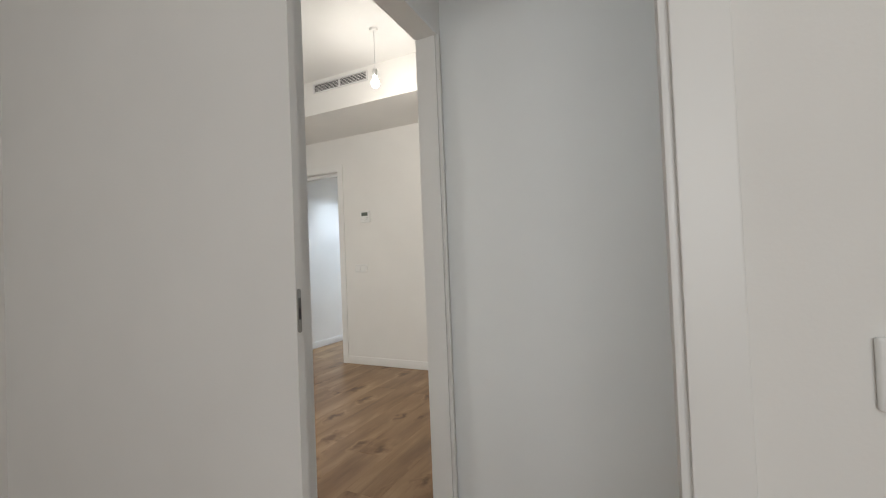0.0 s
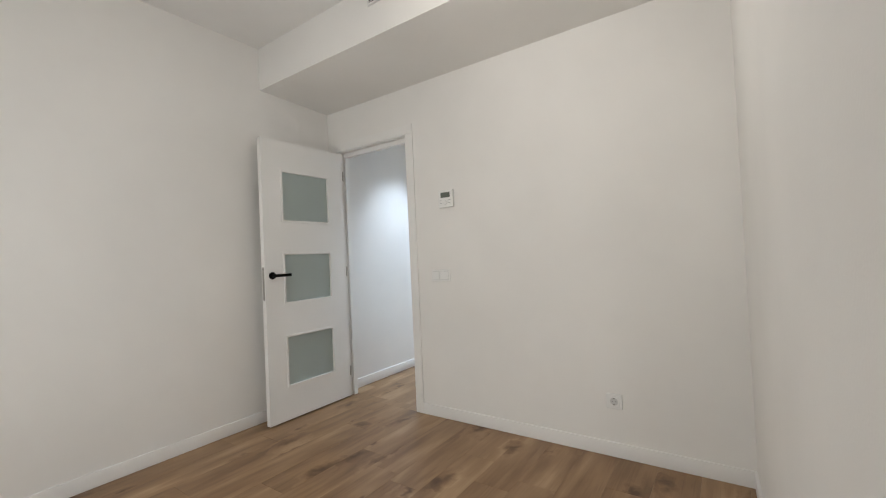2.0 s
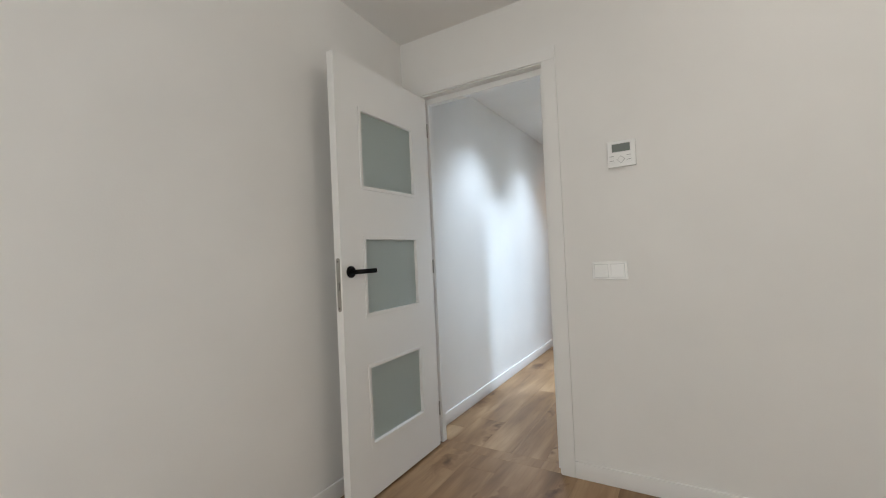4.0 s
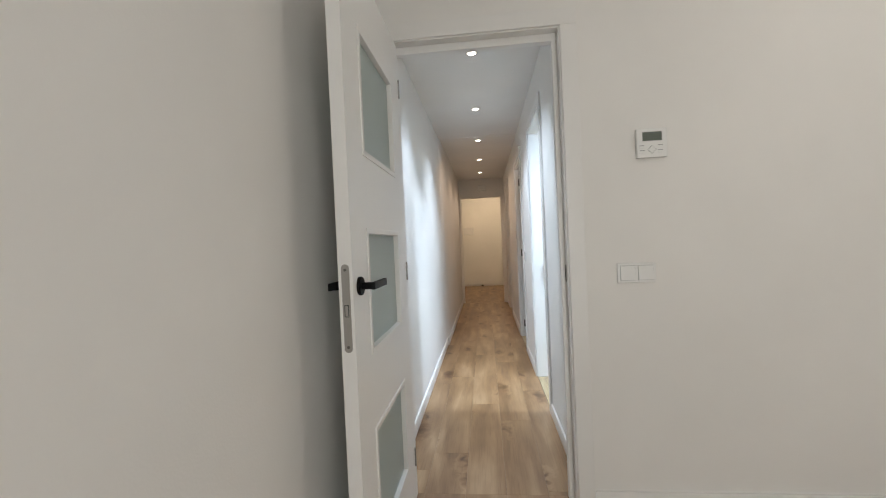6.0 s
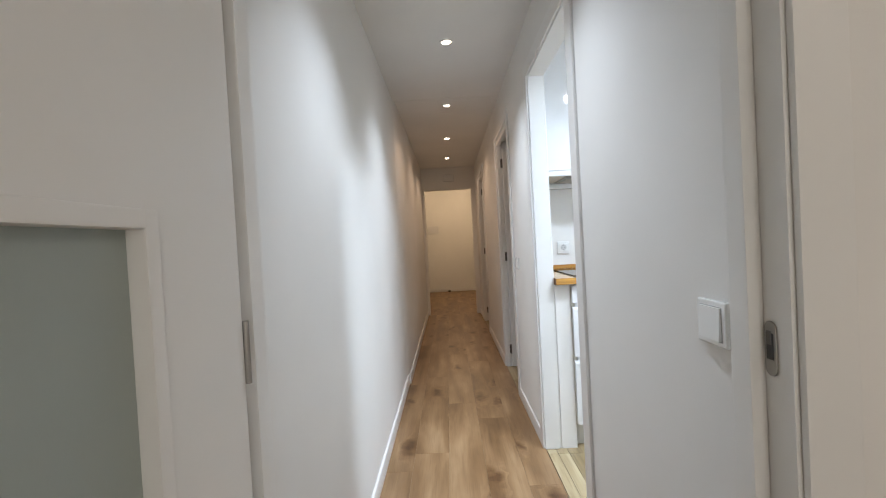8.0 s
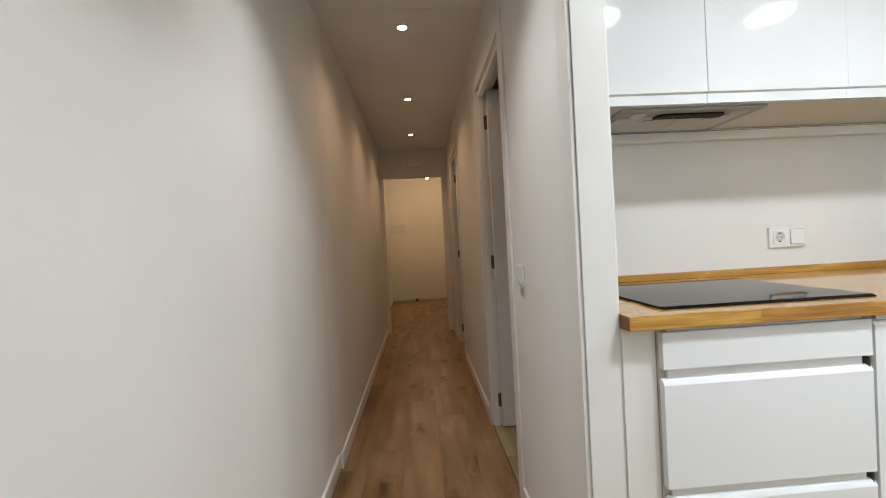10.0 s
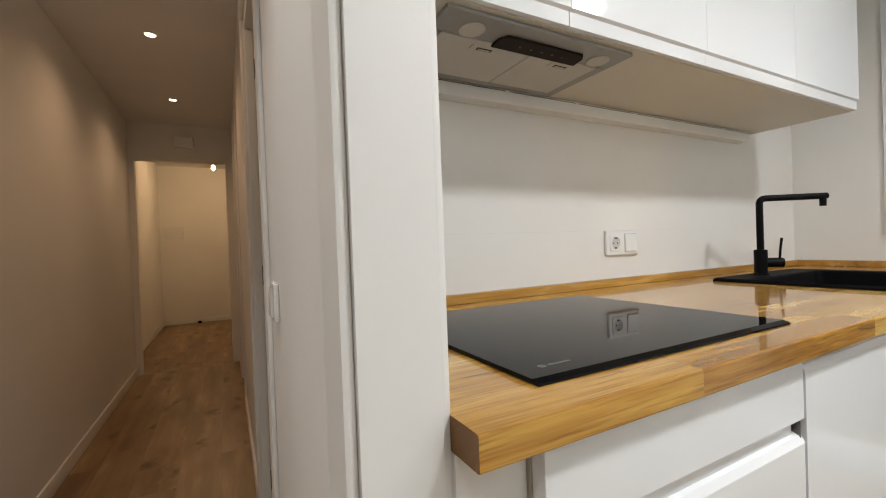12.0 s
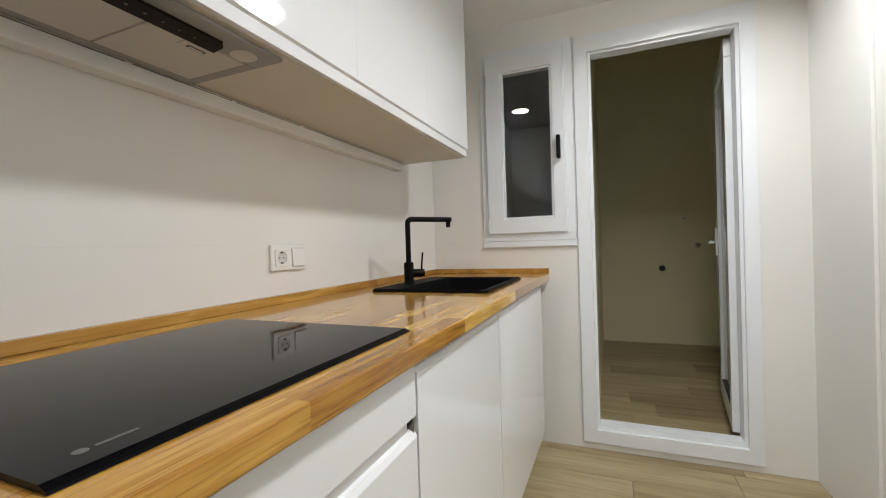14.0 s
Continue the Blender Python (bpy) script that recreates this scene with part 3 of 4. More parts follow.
bm = add_prism(bmesh.new(), [(-0.3105, 1.22), (-0.300, 1.22), (-0.350, 3.138), (-0.3615, 3.138)], 0, 0.08)
structure("baseboard_8", bm, M_SKIRT, "white lacquered skirting board along the partition", "skirting board")


# ---- doors ----
def lever_set(parent, x, y, z, side, along):
    """Rose and lever on one face of a leaf: side is the way out of the face on x, along the way of the lever on y."""
    turn = pose(x, y, z, 0, 90 * side, 0)
    h = part("handle", add_lathe(bmesh.new(), [(0, 0), (0.026, 0), (0.026, 0.007), (0.0245, 0.009), (0.0, 0.009)], turn), M_BLACK, parent, "matt black round rose")
    bm = add_lathe(bmesh.new(), [(0.010, 0.008), (0.010, 0.038), (0.0085, 0.045), (0.0, 0.045)], turn)
    xs = sorted((x + side * 0.036, x + side * 0.048))
    ys = sorted((y - along * 0.011, y + along * 0.125))
    add_box(bm, xs[0], xs[1], ys[0], ys[1], z - 0.0105, z + 0.0105, 0.003)
    part("lever", bm, M_BLACK, h, "matt black flat lever")


X0, X1, Y0, Y1 = -3.112, -3.073, 2.407, 3.142
door = thing("door_1", (0.011, 0, 0), "white lacquered door with three frosted glass panes, standing open", "door", "structure")
GY0, GY1 = 2.566, 2.984
GZ = ((0.254, 0.605), (0.854, 1.206), (1.452, 1.812))
bm = bmesh.new()
add_box(bm, X0, X1, Y0, GY0, 0.013, 2.035)
add_box(bm, X0, X1, GY1, Y1, 0.013, 2.035)
zz = [0.013] + [z for g in GZ for z in g] + [2.035]
for a, b in zip(zz[::2], zz[1::2]):
    add_box(bm, X0, X1, GY0, GY1, a, b)
part("leaf", bm, M_LACQUER, door)
for a, b in GZ:
    pane = part("pane", box(-3.096, -3.088, GY0 - 0.001, GY1 + 0.001, a - 0.001, b + 0.001), M_FROST, door, "frosted greenish glass pane", soft=False)
    for sx, ex in ((-3.0885, X1 + 0.004), (X0 - 0.004, -3.0955)):
        bm = bmesh.new()
        o = 0.015
        for y0, y1, z0, z1 in ((GY0 - o, GY0 + 0.003, a - o, b + o), (GY1 - 0.003, GY1 + o, a - o, b + o), (GY0, GY1, a - o, a + 0.003), (GY0, GY1, b - 0.003, b + o)):
            add_box(bm, sx, ex, y0, y1, z0, z1, 0.003)
        part("glazing_bead", bm, M_LACQUER, door)
lever_set(door, X1, 2.462, 1.056, 1, 1)
lever_set(door, X0, 2.462, 1.056, -1, 1)
part("lock_plate", add_stadium(bmesh.new(), pose((X0 + X1) / 2, Y0, 1.0025), 0.022, 0.235, 0.0015), M_PLATE, door, "rounded satin steel lock plate")
part("latch_recess", box(-3.0985, -3.0865, Y0 - 0.0019, Y0, 0.980, 1.012), M_DARK, door, soft=False)
part("latch_bolt", box(-3.0965, -3.0885, Y0 - 0.0028, Y0, 0.982, 1.010, 0.0006), M_PLATE, door)
part("lock_screw", add_lathe(bmesh.new(), [(0, 0), (0.004, 0), (0.004, 0.001), (0, 0.0015)], pose(-3.0925, Y0 - 0.0015, 1.105, 90, 0, 0), 12), M_HINGE, door)
part("lock_screw", add_lathe(bmesh.new(), [(0, 0), (0.004, 0), (0.004, 0.001), (0, 0.0015)], pose(-3.0925, Y0 - 0.0015, 0.9, 90, 0, 0), 12), M_HINGE, door)
for z in (0.22, 1.05, 1.85):
    part("hinge", add_lathe(bmesh.new(), [(0, -0.04), (0.004, -0.04), (0.004, 0.04), (0, 0.04)], pose(-3.071, 3.147, z), 14), M_PLATE, door)


def plain_door(name, y, label):
    d = thing(name, (0, 0, 0), label, "door", "structure")
    part("leaf", box(-2.262, -1.565, y - 0.038, y, 0.008, 2.048, 0.003), M_LACQUER, d)
    for z in (0.16, 1.01, 1.86):
        hg = part("hinge", box(-2.292, -2.264, y - 0.006, y - 0.002, z - 0.04, z + 0.04, 0.001), M_HINGE, d, "dark nickel hinge")
        part("knuckle", add_lathe(bmesh.new(), [(0, -0.042), (0.008, -0.042), (0.008, 0.042), (0, 0.042)], pose(-2.262, y - 0.008, z), 14), M_HINGE, hg)
    return d


plain_door("door_2", 6.398, "plain white lacquered door standing open into a side room")
plain_door("door_3", 8.568, "plain white lacquered door standing open at the corridor's end")


# ---- small wall fittings ----
def plate_frame(t, w, h, depth=0.011):
    part("frame", box(-w / 2, w / 2, -depth, 0, -h / 2, h / 2, 0.0045, 3), M_PLASTIC, t)


def rocker(t, x, w=0.058, h=0.06):
    bm = box(x - w / 2, x + w / 2, -0.0155, -0.009, -h / 2, h / 2, 0.0015)
    bmesh.ops.rotate(bm, verts=bm.verts, cent=(x, -0.0125, 0), matrix=Matrix.Rotation(radians(-3.2), 3, "X"))
    part("rocker", bm, M_PLASTIC, t)
    # grey rim paints the shade in the joint round the rocker
    part("shadow_gap", box(x - w / 2 - 0.0012, x + w / 2 + 0.0012, -0.0114, -0.0105, -h / 2 - 0.0012, h / 2 + 0.0012), M_GREYMARK, t, soft=False)


def socket(t, x):
    bm, k = bmesh.new(), 32
    rows = []
    for depth, square in ((0.0105, 0), (0.0140, 0), (0.0145, 0.0005), (0.0145, 1), (0.0135, 1.03), (0.0105, 1.03)):
        ring = []
        for i in range(k):
            c, q = math.cos(2 * math.pi * (i + 0.5) / k), math.sin(2 * math.pi * (i + 0.5) / k)
            r = 0.0205 + square if square < 1 else 0.0275 * square / max(abs(c), abs(q))
            ring.append(bm.verts.new((x + r * c, -depth, r * q)))
        rows.append(ring)
    for a, b in zip(rows, rows[1:]):
        for i in range(k):
            bm.faces.new((a[i], b[i], b[(i + 1) % k], a[(i + 1) % k]))
    bmesh.ops.recalc_face_normals(bm, faces=bm.faces)
    s = part("socket_insert", bm, M_PLASTIC, t)
    part("socket_well", add_lathe(bmesh.new(), [(0, 0.0105), (0.0205, 0.0105), (0.0205, 0.0116), (0, 0.0116)], pose(x, 0, 0, 90, 0, 0)), M_WELL_SHADE, s)
    for dx, dz, r in ((-0.0095, 0, 0.0026), (0.0095, 0, 0.0026)):
        part("pin_hole", add_lathe(bmesh.new(), [(0, 0.0112), (r, 0.0112), (r, 0.0121), (0, 0.0121)], pose(x + dx, 0, dz, 90, 0, 0), 12), M_DARK, s)
    for dz in (-0.0165, 0.0165):
        part("earth_clip", box(x - 0.004, x + 0.004, -0.0150, -0.0112, dz - 0.0022, dz + 0.0022), M_HINGE, s, soft=False)


t = thing("light_switch", (-2.087, 3.150, 1.005), "white double light switch on the living room wall", "light switch")
plate_frame(t, 0.155, 0.084)
rocker(t, -0.036)
rocker(t, 0.036)
t = thing("power_socket", (-0.965, 3.150, 0.304), "white single power socket low on the living room wall", "power socket")
plate_frame(t, 0.083, 0.083)
socket(t, 0)
t = thing("power_socket", (-1.99, 5.525, 1.091), "white single power socket above the worktop", "power socket")
plate_frame(t, 0.083, 0.085)
socket(t, 0)
t = thing("power_socket", (-1.191, 5.525, 1.0925), "white power socket and light switch in one frame above the worktop", "power socket")
plate_frame(t, 0.16, 0.085)
socket(t, -0.037)
rocker(t, 0.039)
t = thing("light_switch", (-2.315, 3.375, 1.005), "white light switch on the corridor wall", "light switch", turn=-90)
plate_frame(t, 0.082, 0.082)
rocker(t, 0)
t = thing("light_switch", (-2.315, 5.49, 1.0), "white light switch on the corridor wall beside a door", "light switch", turn=-90)
plate_frame(t, 0.082, 0.082)
rocker(t, 0)
t = thing("light_switch", (0.815, 0.242, 0.935), "white light switch beside the first doorway", "light switch")
plate_frame(t, 0.082, 0.082)
rocker(t, 0)

t = thing("thermostat", (-2.010, 3.150, 1.539), "white wall thermostat with a grey display and keypad", "thermostat")
part("body", box(-0.060, 0.060, -0.022, 0, -0.06, 0.06, 0.005, 3), M_PLASTIC, t)
part("display_bezel", box(-0.042, 0.042, -0.0228, -0.021, 0.004, 0.048, 0.0006), M_VENT, t)
part("display", box(-0.038, 0.038, -0.0236, -0.022, 0.008, 0.044, 0.0006), M_LCD, t, "grey blank display")
bm = bmesh.new()
add_lathe(bm, [(0, 0), (0.016, 0), (0.0155, 0.003), (0.006, 0.0022), (0, 0.0022)], pose(-0.002, -0.0218, -0.028, 90, 0, 0), 4)
part("arrow_pad", bm, M_PLASTIC, t, soft=False)
part("pad_outline", add_lathe(bmesh.new(), [(0, 0), (0.0178, 0), (0.0178, 0.0008), (0, 0.0008)], pose(-0.002, -0.0218, -0.028, 90, 0, 0), 4), M_GREYMARK, t, soft=False)
for dx in (-0.042, 0.03):
    for dz in (-0.017, -0.037):
        part("button", box(dx - 0.009, dx + 0.012, -0.0242, -0.0215, dz - 0.005, dz + 0.003, 0.0008), M_PLASTIC, t)
        part("button_print", box(dx - 0.008, dx + 0.011, -0.0225, -0.0218, dz + 0.005, dz + 0.0075), M_GREYMARK, t, soft=False)

t = thing("air_vent", (-2.085, 2.525, 2.627), "white metal air grille with horizontal slats in the bulkhead", "air vent")
W, HV = 0.60, 0.09
# dark sheet paints the shade of the duct behind the slats
part("backing", box(0.012, W - 0.012, -0.004, -0.001, 0.012, HV - 0.012), M_DARK, t, soft=False)
bm = bmesh.new()
for a in ((0, W, 0, 0.012), (0, W, HV - 0.012, HV), (0, 0.012, 0.012, HV - 0.012), (W - 0.012, W, 0.012, HV - 0.012), (W / 2 - 0.007, W / 2 + 0.007, 0.012, HV - 0.012)):
    add_box(bm, a[0], a[1], -0.014, 0, a[2], a[3], 0.002)
part("frame", bm, M_VENT, t)
for half in (0.012, W / 2 + 0.007):
    for k in range(5):
        z = 0.02 + k * 0.0125
        bm = box(half, half + W / 2 - 0.019, -0.012, -0.009, z - 0.0017, z + 0.0017)
        bmesh.ops.rotate(bm, verts=bm.verts, cent=(0, -0.0105, z), matrix=Matrix.Rotation(radians(35), 3, "X"))
        part("slat", bm, M_VENT, t, soft=False)

t = thing("pendant_bulb", (-1.11, 2.08, H1), "bare glowing light bulb hanging from a white cord", "light bulb")
part("ceiling_cap", add_lathe(bmesh.new(), [(0, 0), (0.03, 0), (0.026, -0.014), (0, -0.016)][::-1]), M_PLASTIC, t)
part("cord", add_tube(bmesh.new(), [(0, 0, -0.01), (0.002, 0.001, -0.15), (0, 0, -0.285)], 0.0025, 8), M_PLASTIC, t)
part("lamp_holder", add_lathe(bmesh.new(), [(0, -0.345), (0.017, -0.345), (0.018, -0.31), (0.014, -0.288), (0, -0.285)]), M_PLASTIC, t)
prof = [(0.0, -0.43)] + [(0.030 * math.sin(a), -0.398 - 0.032 * math.cos(a)) for a in (0.4, 0.8, 1.2, 1.57, 1.9)] + [(0.021, -0.372), (0.0145, -0.35), (0.013, -0.343), (0, -0.343)]
glow = part("bulb", add_lathe(bmesh.new(), prof), M_BULB, t, "glowing warm white bulb")
glow.visible_shadow = False


def spotlight(name, x, y, z, r, mat, label, rim=M_PLASTIC, k=0.6):
    s = thing(name, (x, y, z), label, "spotlight", group="recessed ceiling lights")
    part("rim", add_lathe(bmesh.new(), [(r * k, -0.0015), (r * (k + 0.06), -0.005), (r, -0.004), (r, 0.0), (r * k, 0.0), (r * k, -0.0015)]), rim, s)
    g = part("lens", add_lathe(bmesh.new(), [(0, -0.0035), (r * (k + 0.02), -0.0030), (r * (k + 0.02), -0.0005), (0, -0.0005)]), mat, s, "glowing lens")
    g.visible_shadow = False
    return s


for y in DOWNLIGHTS_Y:
    spotlight("spotlight", -2.742, y, H2 if y < STEP_Y else H2 - 0.003, 0.041, M_SPOT, "small round recessed spotlight, lit, in the corridor ceiling")
for x, y in KITCHEN_LAMPS:
    spotlight("ceiling_light", x, y, H2, 0.105, M_PANEL_LIGHT, "round flush kitchen ceiling light, lit cool white", k=0.86)

# lit disc added behind the kitchen pane in place of a reflected lamp
spotlight("ceiling_light", 1.62, 5.275, 2.36, 0.085, M_PANEL_LIGHT, "round lit disc added behind the kitchen window, standing in for a reflected lamp", k=0.86)

t = thing("pendant_bulb", (-2.52, 11.0, 2.5), "bare glowing light bulb in the entrance hall", "light bulb")
part("lamp_holder", add_lathe(bmesh.new(), [(0, -0.17), (0.017, -0.17), (0.016, -0.12), (0.03, -0.01), (0.03, 0), (0, 0)]), M_PLASTIC, t)
glow = part("bulb", add_lathe(bmesh.new(), [(0, -0.255), (0.018, -0.248), (0.029, -0.225), (0.02, -0.19), (0.013, -0.168), (0, -0.168)]), M_HALLBULB, t, "glowing warm bulb")
glow.visible_shadow = False

t = thing("signal_box", (-2.73, 9.23, 2.185), "small white plastic box over the passage", "signal box")
part("body", box(-0.08, 0.08, -0.055, 0, -0.053, 0.053, 0.008, 3), M_PLASTIC, t)
part("cover", box(-0.07, 0.07, -0.059, -0.054, -0.02, 0.045, 0.003), M_PLASTIC, t)
t = thing("fuse_box", (-3.125, 12.26, 1.455), "white flat fuse box cover on the hall wall", "fuse box")
part("body", box(-0.13, 0.13, -0.02, 0, -0.095, 0.095, 0.005), M_PLASTIC, t)
part("lid", box(-0.12, 0.12, -0.026, -0.02, -0.08, 0.085, 0.003), M_VENT, t)
t = thing("door_stop", (-2.82, 12.19, 0.002), "small black door stop on the hall floor", "door stop")
part("body", add_lathe(bmesh.new(), [(0, 0), (0.03, 0), (0.028, 0.025), (0.02, 0.035), (0, 0.037)]), M_BLACK, t)


# ---- kitchen ----
CX0, CX1, CY0, CY1, CZ0, CZ1 = -2.225, 0.064, 4.84, 5.5245, 0.910, 0.945
SX0, SX1, SY0, SY1 = -0.90, -0.325, 4.918, 5.385
BX0, BX1, BY0, BY1 = -0.868, -0.355, 4.948, 5.290


def cabinet(name, x0, x1, label, fronts):
    t = thing(name, ((x0 + x1) / 2, 4.9, 0), label, "cabinet", group="base units under the worktop")
    h = (x1 - x0) / 2
    part("side_panel", box(-h, -h + 0.018, -0.018, 0.60, 0.13, 0.908), M_CARCASS, t, soft=False)
    part("side_panel", box(h - 0.018, h, -0.018, 0.60, 0.13, 0.908), M_CARCASS, t, soft=False)
    part("bottom_panel", box(-h + 0.018, h - 0.018, -0.018, 0.60, 0.13, 0.148), M_CARCASS, t, soft=False)
    part("back_panel", box(-h + 0.018, h - 0.018, 0.585, 0.60, 0.148, 0.908), M_CARCASS, t, soft=False)
    part("grip_channel", box(-h + 0.0185, h - 0.0185, -0.028, -0.012, 0.15, 0.905), M_GLOSS, t, soft=False)
    for nm, z0, z1, grip in fronts:
        f = part(nm, box(-h + 0.0015, h - 0.0015, -0.04, -0.019, z0, z1, 0.0025), M_GLOSS, t)
        if grip:
            bm = bmesh.new()
            prof = [(-0.040, z1), (-0.034, z1 + 0.010), (-0.024, z1 + 0.014), (-0.019, z1 + 0.006), (-0.019, z1)]
            lo = [bm.verts.new((-h + 0.0015, y, z)) for y, z in prof]
            hi = [bm.verts.new((h - 0.0015, y, z)) for y, z in prof]
            bm.faces.new(lo)
            bm.faces.new(hi[::-1])
            for i in range(5):
                j = (i + 1) % 5
                bm.faces.new((lo[i], hi[i], hi[j], lo[j]))
            part("grip_edge", bm, M_GLOSS, f)
            if nm == "drawer_front":
                part("grip_end", box(h - 0.008, h - 0.0055, -0.036, -0.0175, z1 + 0.002, z1 + 0.034, 0.0005), M_HINGE, f)
    return t


cabinet("drawer_unit", -2.138, -1.592, "white high-gloss drawer unit with handle-less fronts",
        [("drawer_front", 0.806, 0.898, False), ("drawer_front", 0.512, 0.768, True), ("drawer_front", 0.138, 0.476, True)])
cabinet("base_cabinet", -1.588, -0.99, "white high-gloss base cabinet with one plain door", [("door", 0.138, 0.880, True)])
cabinet("sink_cabinet", -0.987, -0.115, "white high-gloss base cabinet under the sink", [("door", 0.138, 0.880, True)])
structure("filler_panel", box(-2.2245, -2.14, 4.885, 4.9, 0.0, 0.908, 0.001), M_KWALL, "off-white filler panel beside the drawer unit", "panel")
structure("plinth", box(-2.138, -0.115, 4.93, 4.945, 0.0, 0.128, 0.001), M_ALU, "grey plinth under the base units", "plinth")

structure("wall_panel_joint", box(-2.2345, 0.064, 5.5247, 5.5254, 1.1355, 1.1363), M_VENT, "hairline joint between the panels of the kitchen wall", "trim")

# worktop of oak staves
top = thing("worktop", (0, 0, 0), "glossy oiled oak butcher block worktop", "worktop")
rng = random.Random(5)
rows = 15
dy = (CY1 - CY0) / rows
for r in range(rows):
    y0 = CY0 + r * dy
    y1 = y0 + dy
    cuts = [CX0]
    x = CX0 + rng.uniform(0.12, 0.45)
    while x < CX1 - 0.1:
        cuts.append(x)
        x += rng.uniform(0.28, 0.62)
    cuts.append(CX1)
    for a, b in zip(cuts, cuts[1:]):
        spans = [(a, b)]
        if y1 > BY0 and y0 < BY1:
            spans = [(a, min(b, BX0)), (max(a, BX1), b)]
        for s0, s1 in spans:
            if s1 - s0 > 0.005:
                bm = box(-(s1 - s0) / 2, (s1 - s0) / 2, -dy / 2 + 0.00015, dy / 2 - 0.00015, -0.0175, 0.0175)
                if r == 0:
                    ed = [e for e in bm.edges if all(v.co.y < 0 for v in e.verts) and abs(e.verts[0].co.z - e.verts[1].co.z) < 1e-6]
                    bmesh.ops.bevel(bm, geom=ed, offset=0.003, segments=2, profile=0.6, affect="EDGES")
                st = part("stave", bm, M_STAVE, top, soft=False)
                if a == CX0 and s0 == CX0:
                    st.data.materials.append(M_ENDGRAIN)
                    for p in st.data.polygons:
                        p.material_index = 1 if p.normal.x < -0.9 else 0
                st.location = ((s0 + s1) / 2, (y0 + y1) / 2, 0.9275)

t = thing("upstand", (0, 0, 0), "oak upstand strip along the back of the worktop", "upstand")
part("strip", box(CX0, CX1, 5.505, 5.5245, 0.9455, 0.972, 0.002), M_STRIP, t)
part("strip", box(0.045, 0.0645, 4.84, 5.5045, 0.9455, 0.972, 0.002), M_STRIP, t)

# hob
t = thing("hob", (-1.818, 5.147, 0.9455), "black glass induction hob with a sloping front edge", "hob")
bm = bmesh.new()
w, d = 0.288, 0.246
prof = [(-d, 0.0), (-d + 0.001, 0.0025), (-d + 0.011, 0.006), (d - 0.001, 0.006), (d, 0.005), (d, 0.0)]
lo = [bm.verts.new((-w, y, z)) for y, z in prof]
hi = [bm.verts.new((w, y, z)) for y, z in prof]
bm.faces.new(lo)
bm.faces.new(hi[::-1])
for i in range(len(prof)):
    j = (i + 1) % len(prof)
    bm.faces.new((lo[i], hi[i], hi[j], lo[j]))
part("glass_plate", bm, M_HOB, t, soft=False)
part("maker_mark", box(-0.236, -0.200, -0.207, -0.202, 0.0060, 0.0063), M_FAINTPRINT, t, "faint grey printed bar", soft=False)
part("maker_mark", add_lathe(bmesh.new(), [(0, 0.006), (0.006, 0.006), (0.006, 0.0063), (0, 0.0063)], pose(-0.247, -0.2045, 0), 16), M_FAINTPRINT, t, "faint grey printed disc", soft=False)

# sink
sink = thing("sink", (0, 0, 0), "black composite drop-in sink with one bowl", "sink")
bm = bmesh.new()
Z = CZ1
outer = [(SX0, SY0), (SX1, SY0), (SX1, SY1), (SX0, SY1)]


def loop(x0, x1, y0, y1, z, r=0.012, k=4):
    pts = []
    for cx, cy, a0 in ((x0 + r, y0 + r, 180), (x1 - r, y0 + r, 270), (x1 - r, y1 - r, 0), (x0 + r, y1 - r, 90)):
        for i in range(k + 1):
            a = radians(a0 + 90 * i / k)
            pts.append(bm.verts.new((cx + r * math.cos(a), cy + r * math.sin(a), z)))
    return pts


loops = [loop(SX0, SX1, SY0, SY1, Z + 0.0005), loop(SX0, SX1, SY0, SY1, Z + 0.006), loop(SX0 + 0.006, SX1 - 0.006, SY0 + 0.006, SY1 - 0.006, Z + 0.012),
         loop(BX0 - 0.004, BX1 + 0.004, BY0 - 0.004, BY1 + 0.004, Z + 0.009, 0.03), loop(BX0 + 0.002, BX1 - 0.002, BY0 + 0.002, BY1 - 0.002, Z, 0.03),
         loop(BX0 + 0.012, BX1 - 0.012, BY0 + 0.012, BY1 - 0.012, Z - 0.17, 0.03), loop(BX0 + 0.04, BX1 - 0.04, BY0 + 0.04, BY1 - 0.04, Z - 0.19, 0.03)]
for a, b in zip(loops, loops[1:]):
    for i in range(len(a)):
        j = (i + 1) % len(a)
        bm.faces.new((a[i], a[j], b[j], b[i]))
bm.faces.new(loops[-1])
part("basin", bm, M_SINK, sink)
part("drain", add_lathe(bmesh.new(), [(0, 0), (0.045, 0), (0.043, 0.004), (0.03, 0.004), (0.02, 0.001), (0, 0.001)], pose(-0.61, 5.125, Z - 0.189)), M_STEEL, sink, "round steel drain")

t = thing("faucet", (-0.672, 5.335, 0.957), "matt black angular kitchen faucet with a side lever", "faucet")
part("base", add_lathe(bmesh.new(), [(0, 0), (0.026, 0), (0.026, 0.004), (0.021, 0.006), (0.021, 0.088), (0.019, 0.091), (0, 0.091)]), M_BLACK, t)
D = Vector((0.186, -0.129, 0)).normalized()
pts = [Vector((0, 0, 0.088)), Vector((0, 0, 0.24))] + [Vector((0, 0, 0.258)) + D * (0.02 * (1 - math.cos(a))) + Vector((0, 0, 0.02 * (math.sin(a)))) for a in (0.2, 0.5, 0.8, 1.1, 1.4, 1.57)] + [D * 0.225 + Vector((0, 0, 0.278))]
part("spout", add_tube(bmesh.new(), pts, 0.0115), M_BLACK, t)
e = D * 0.212
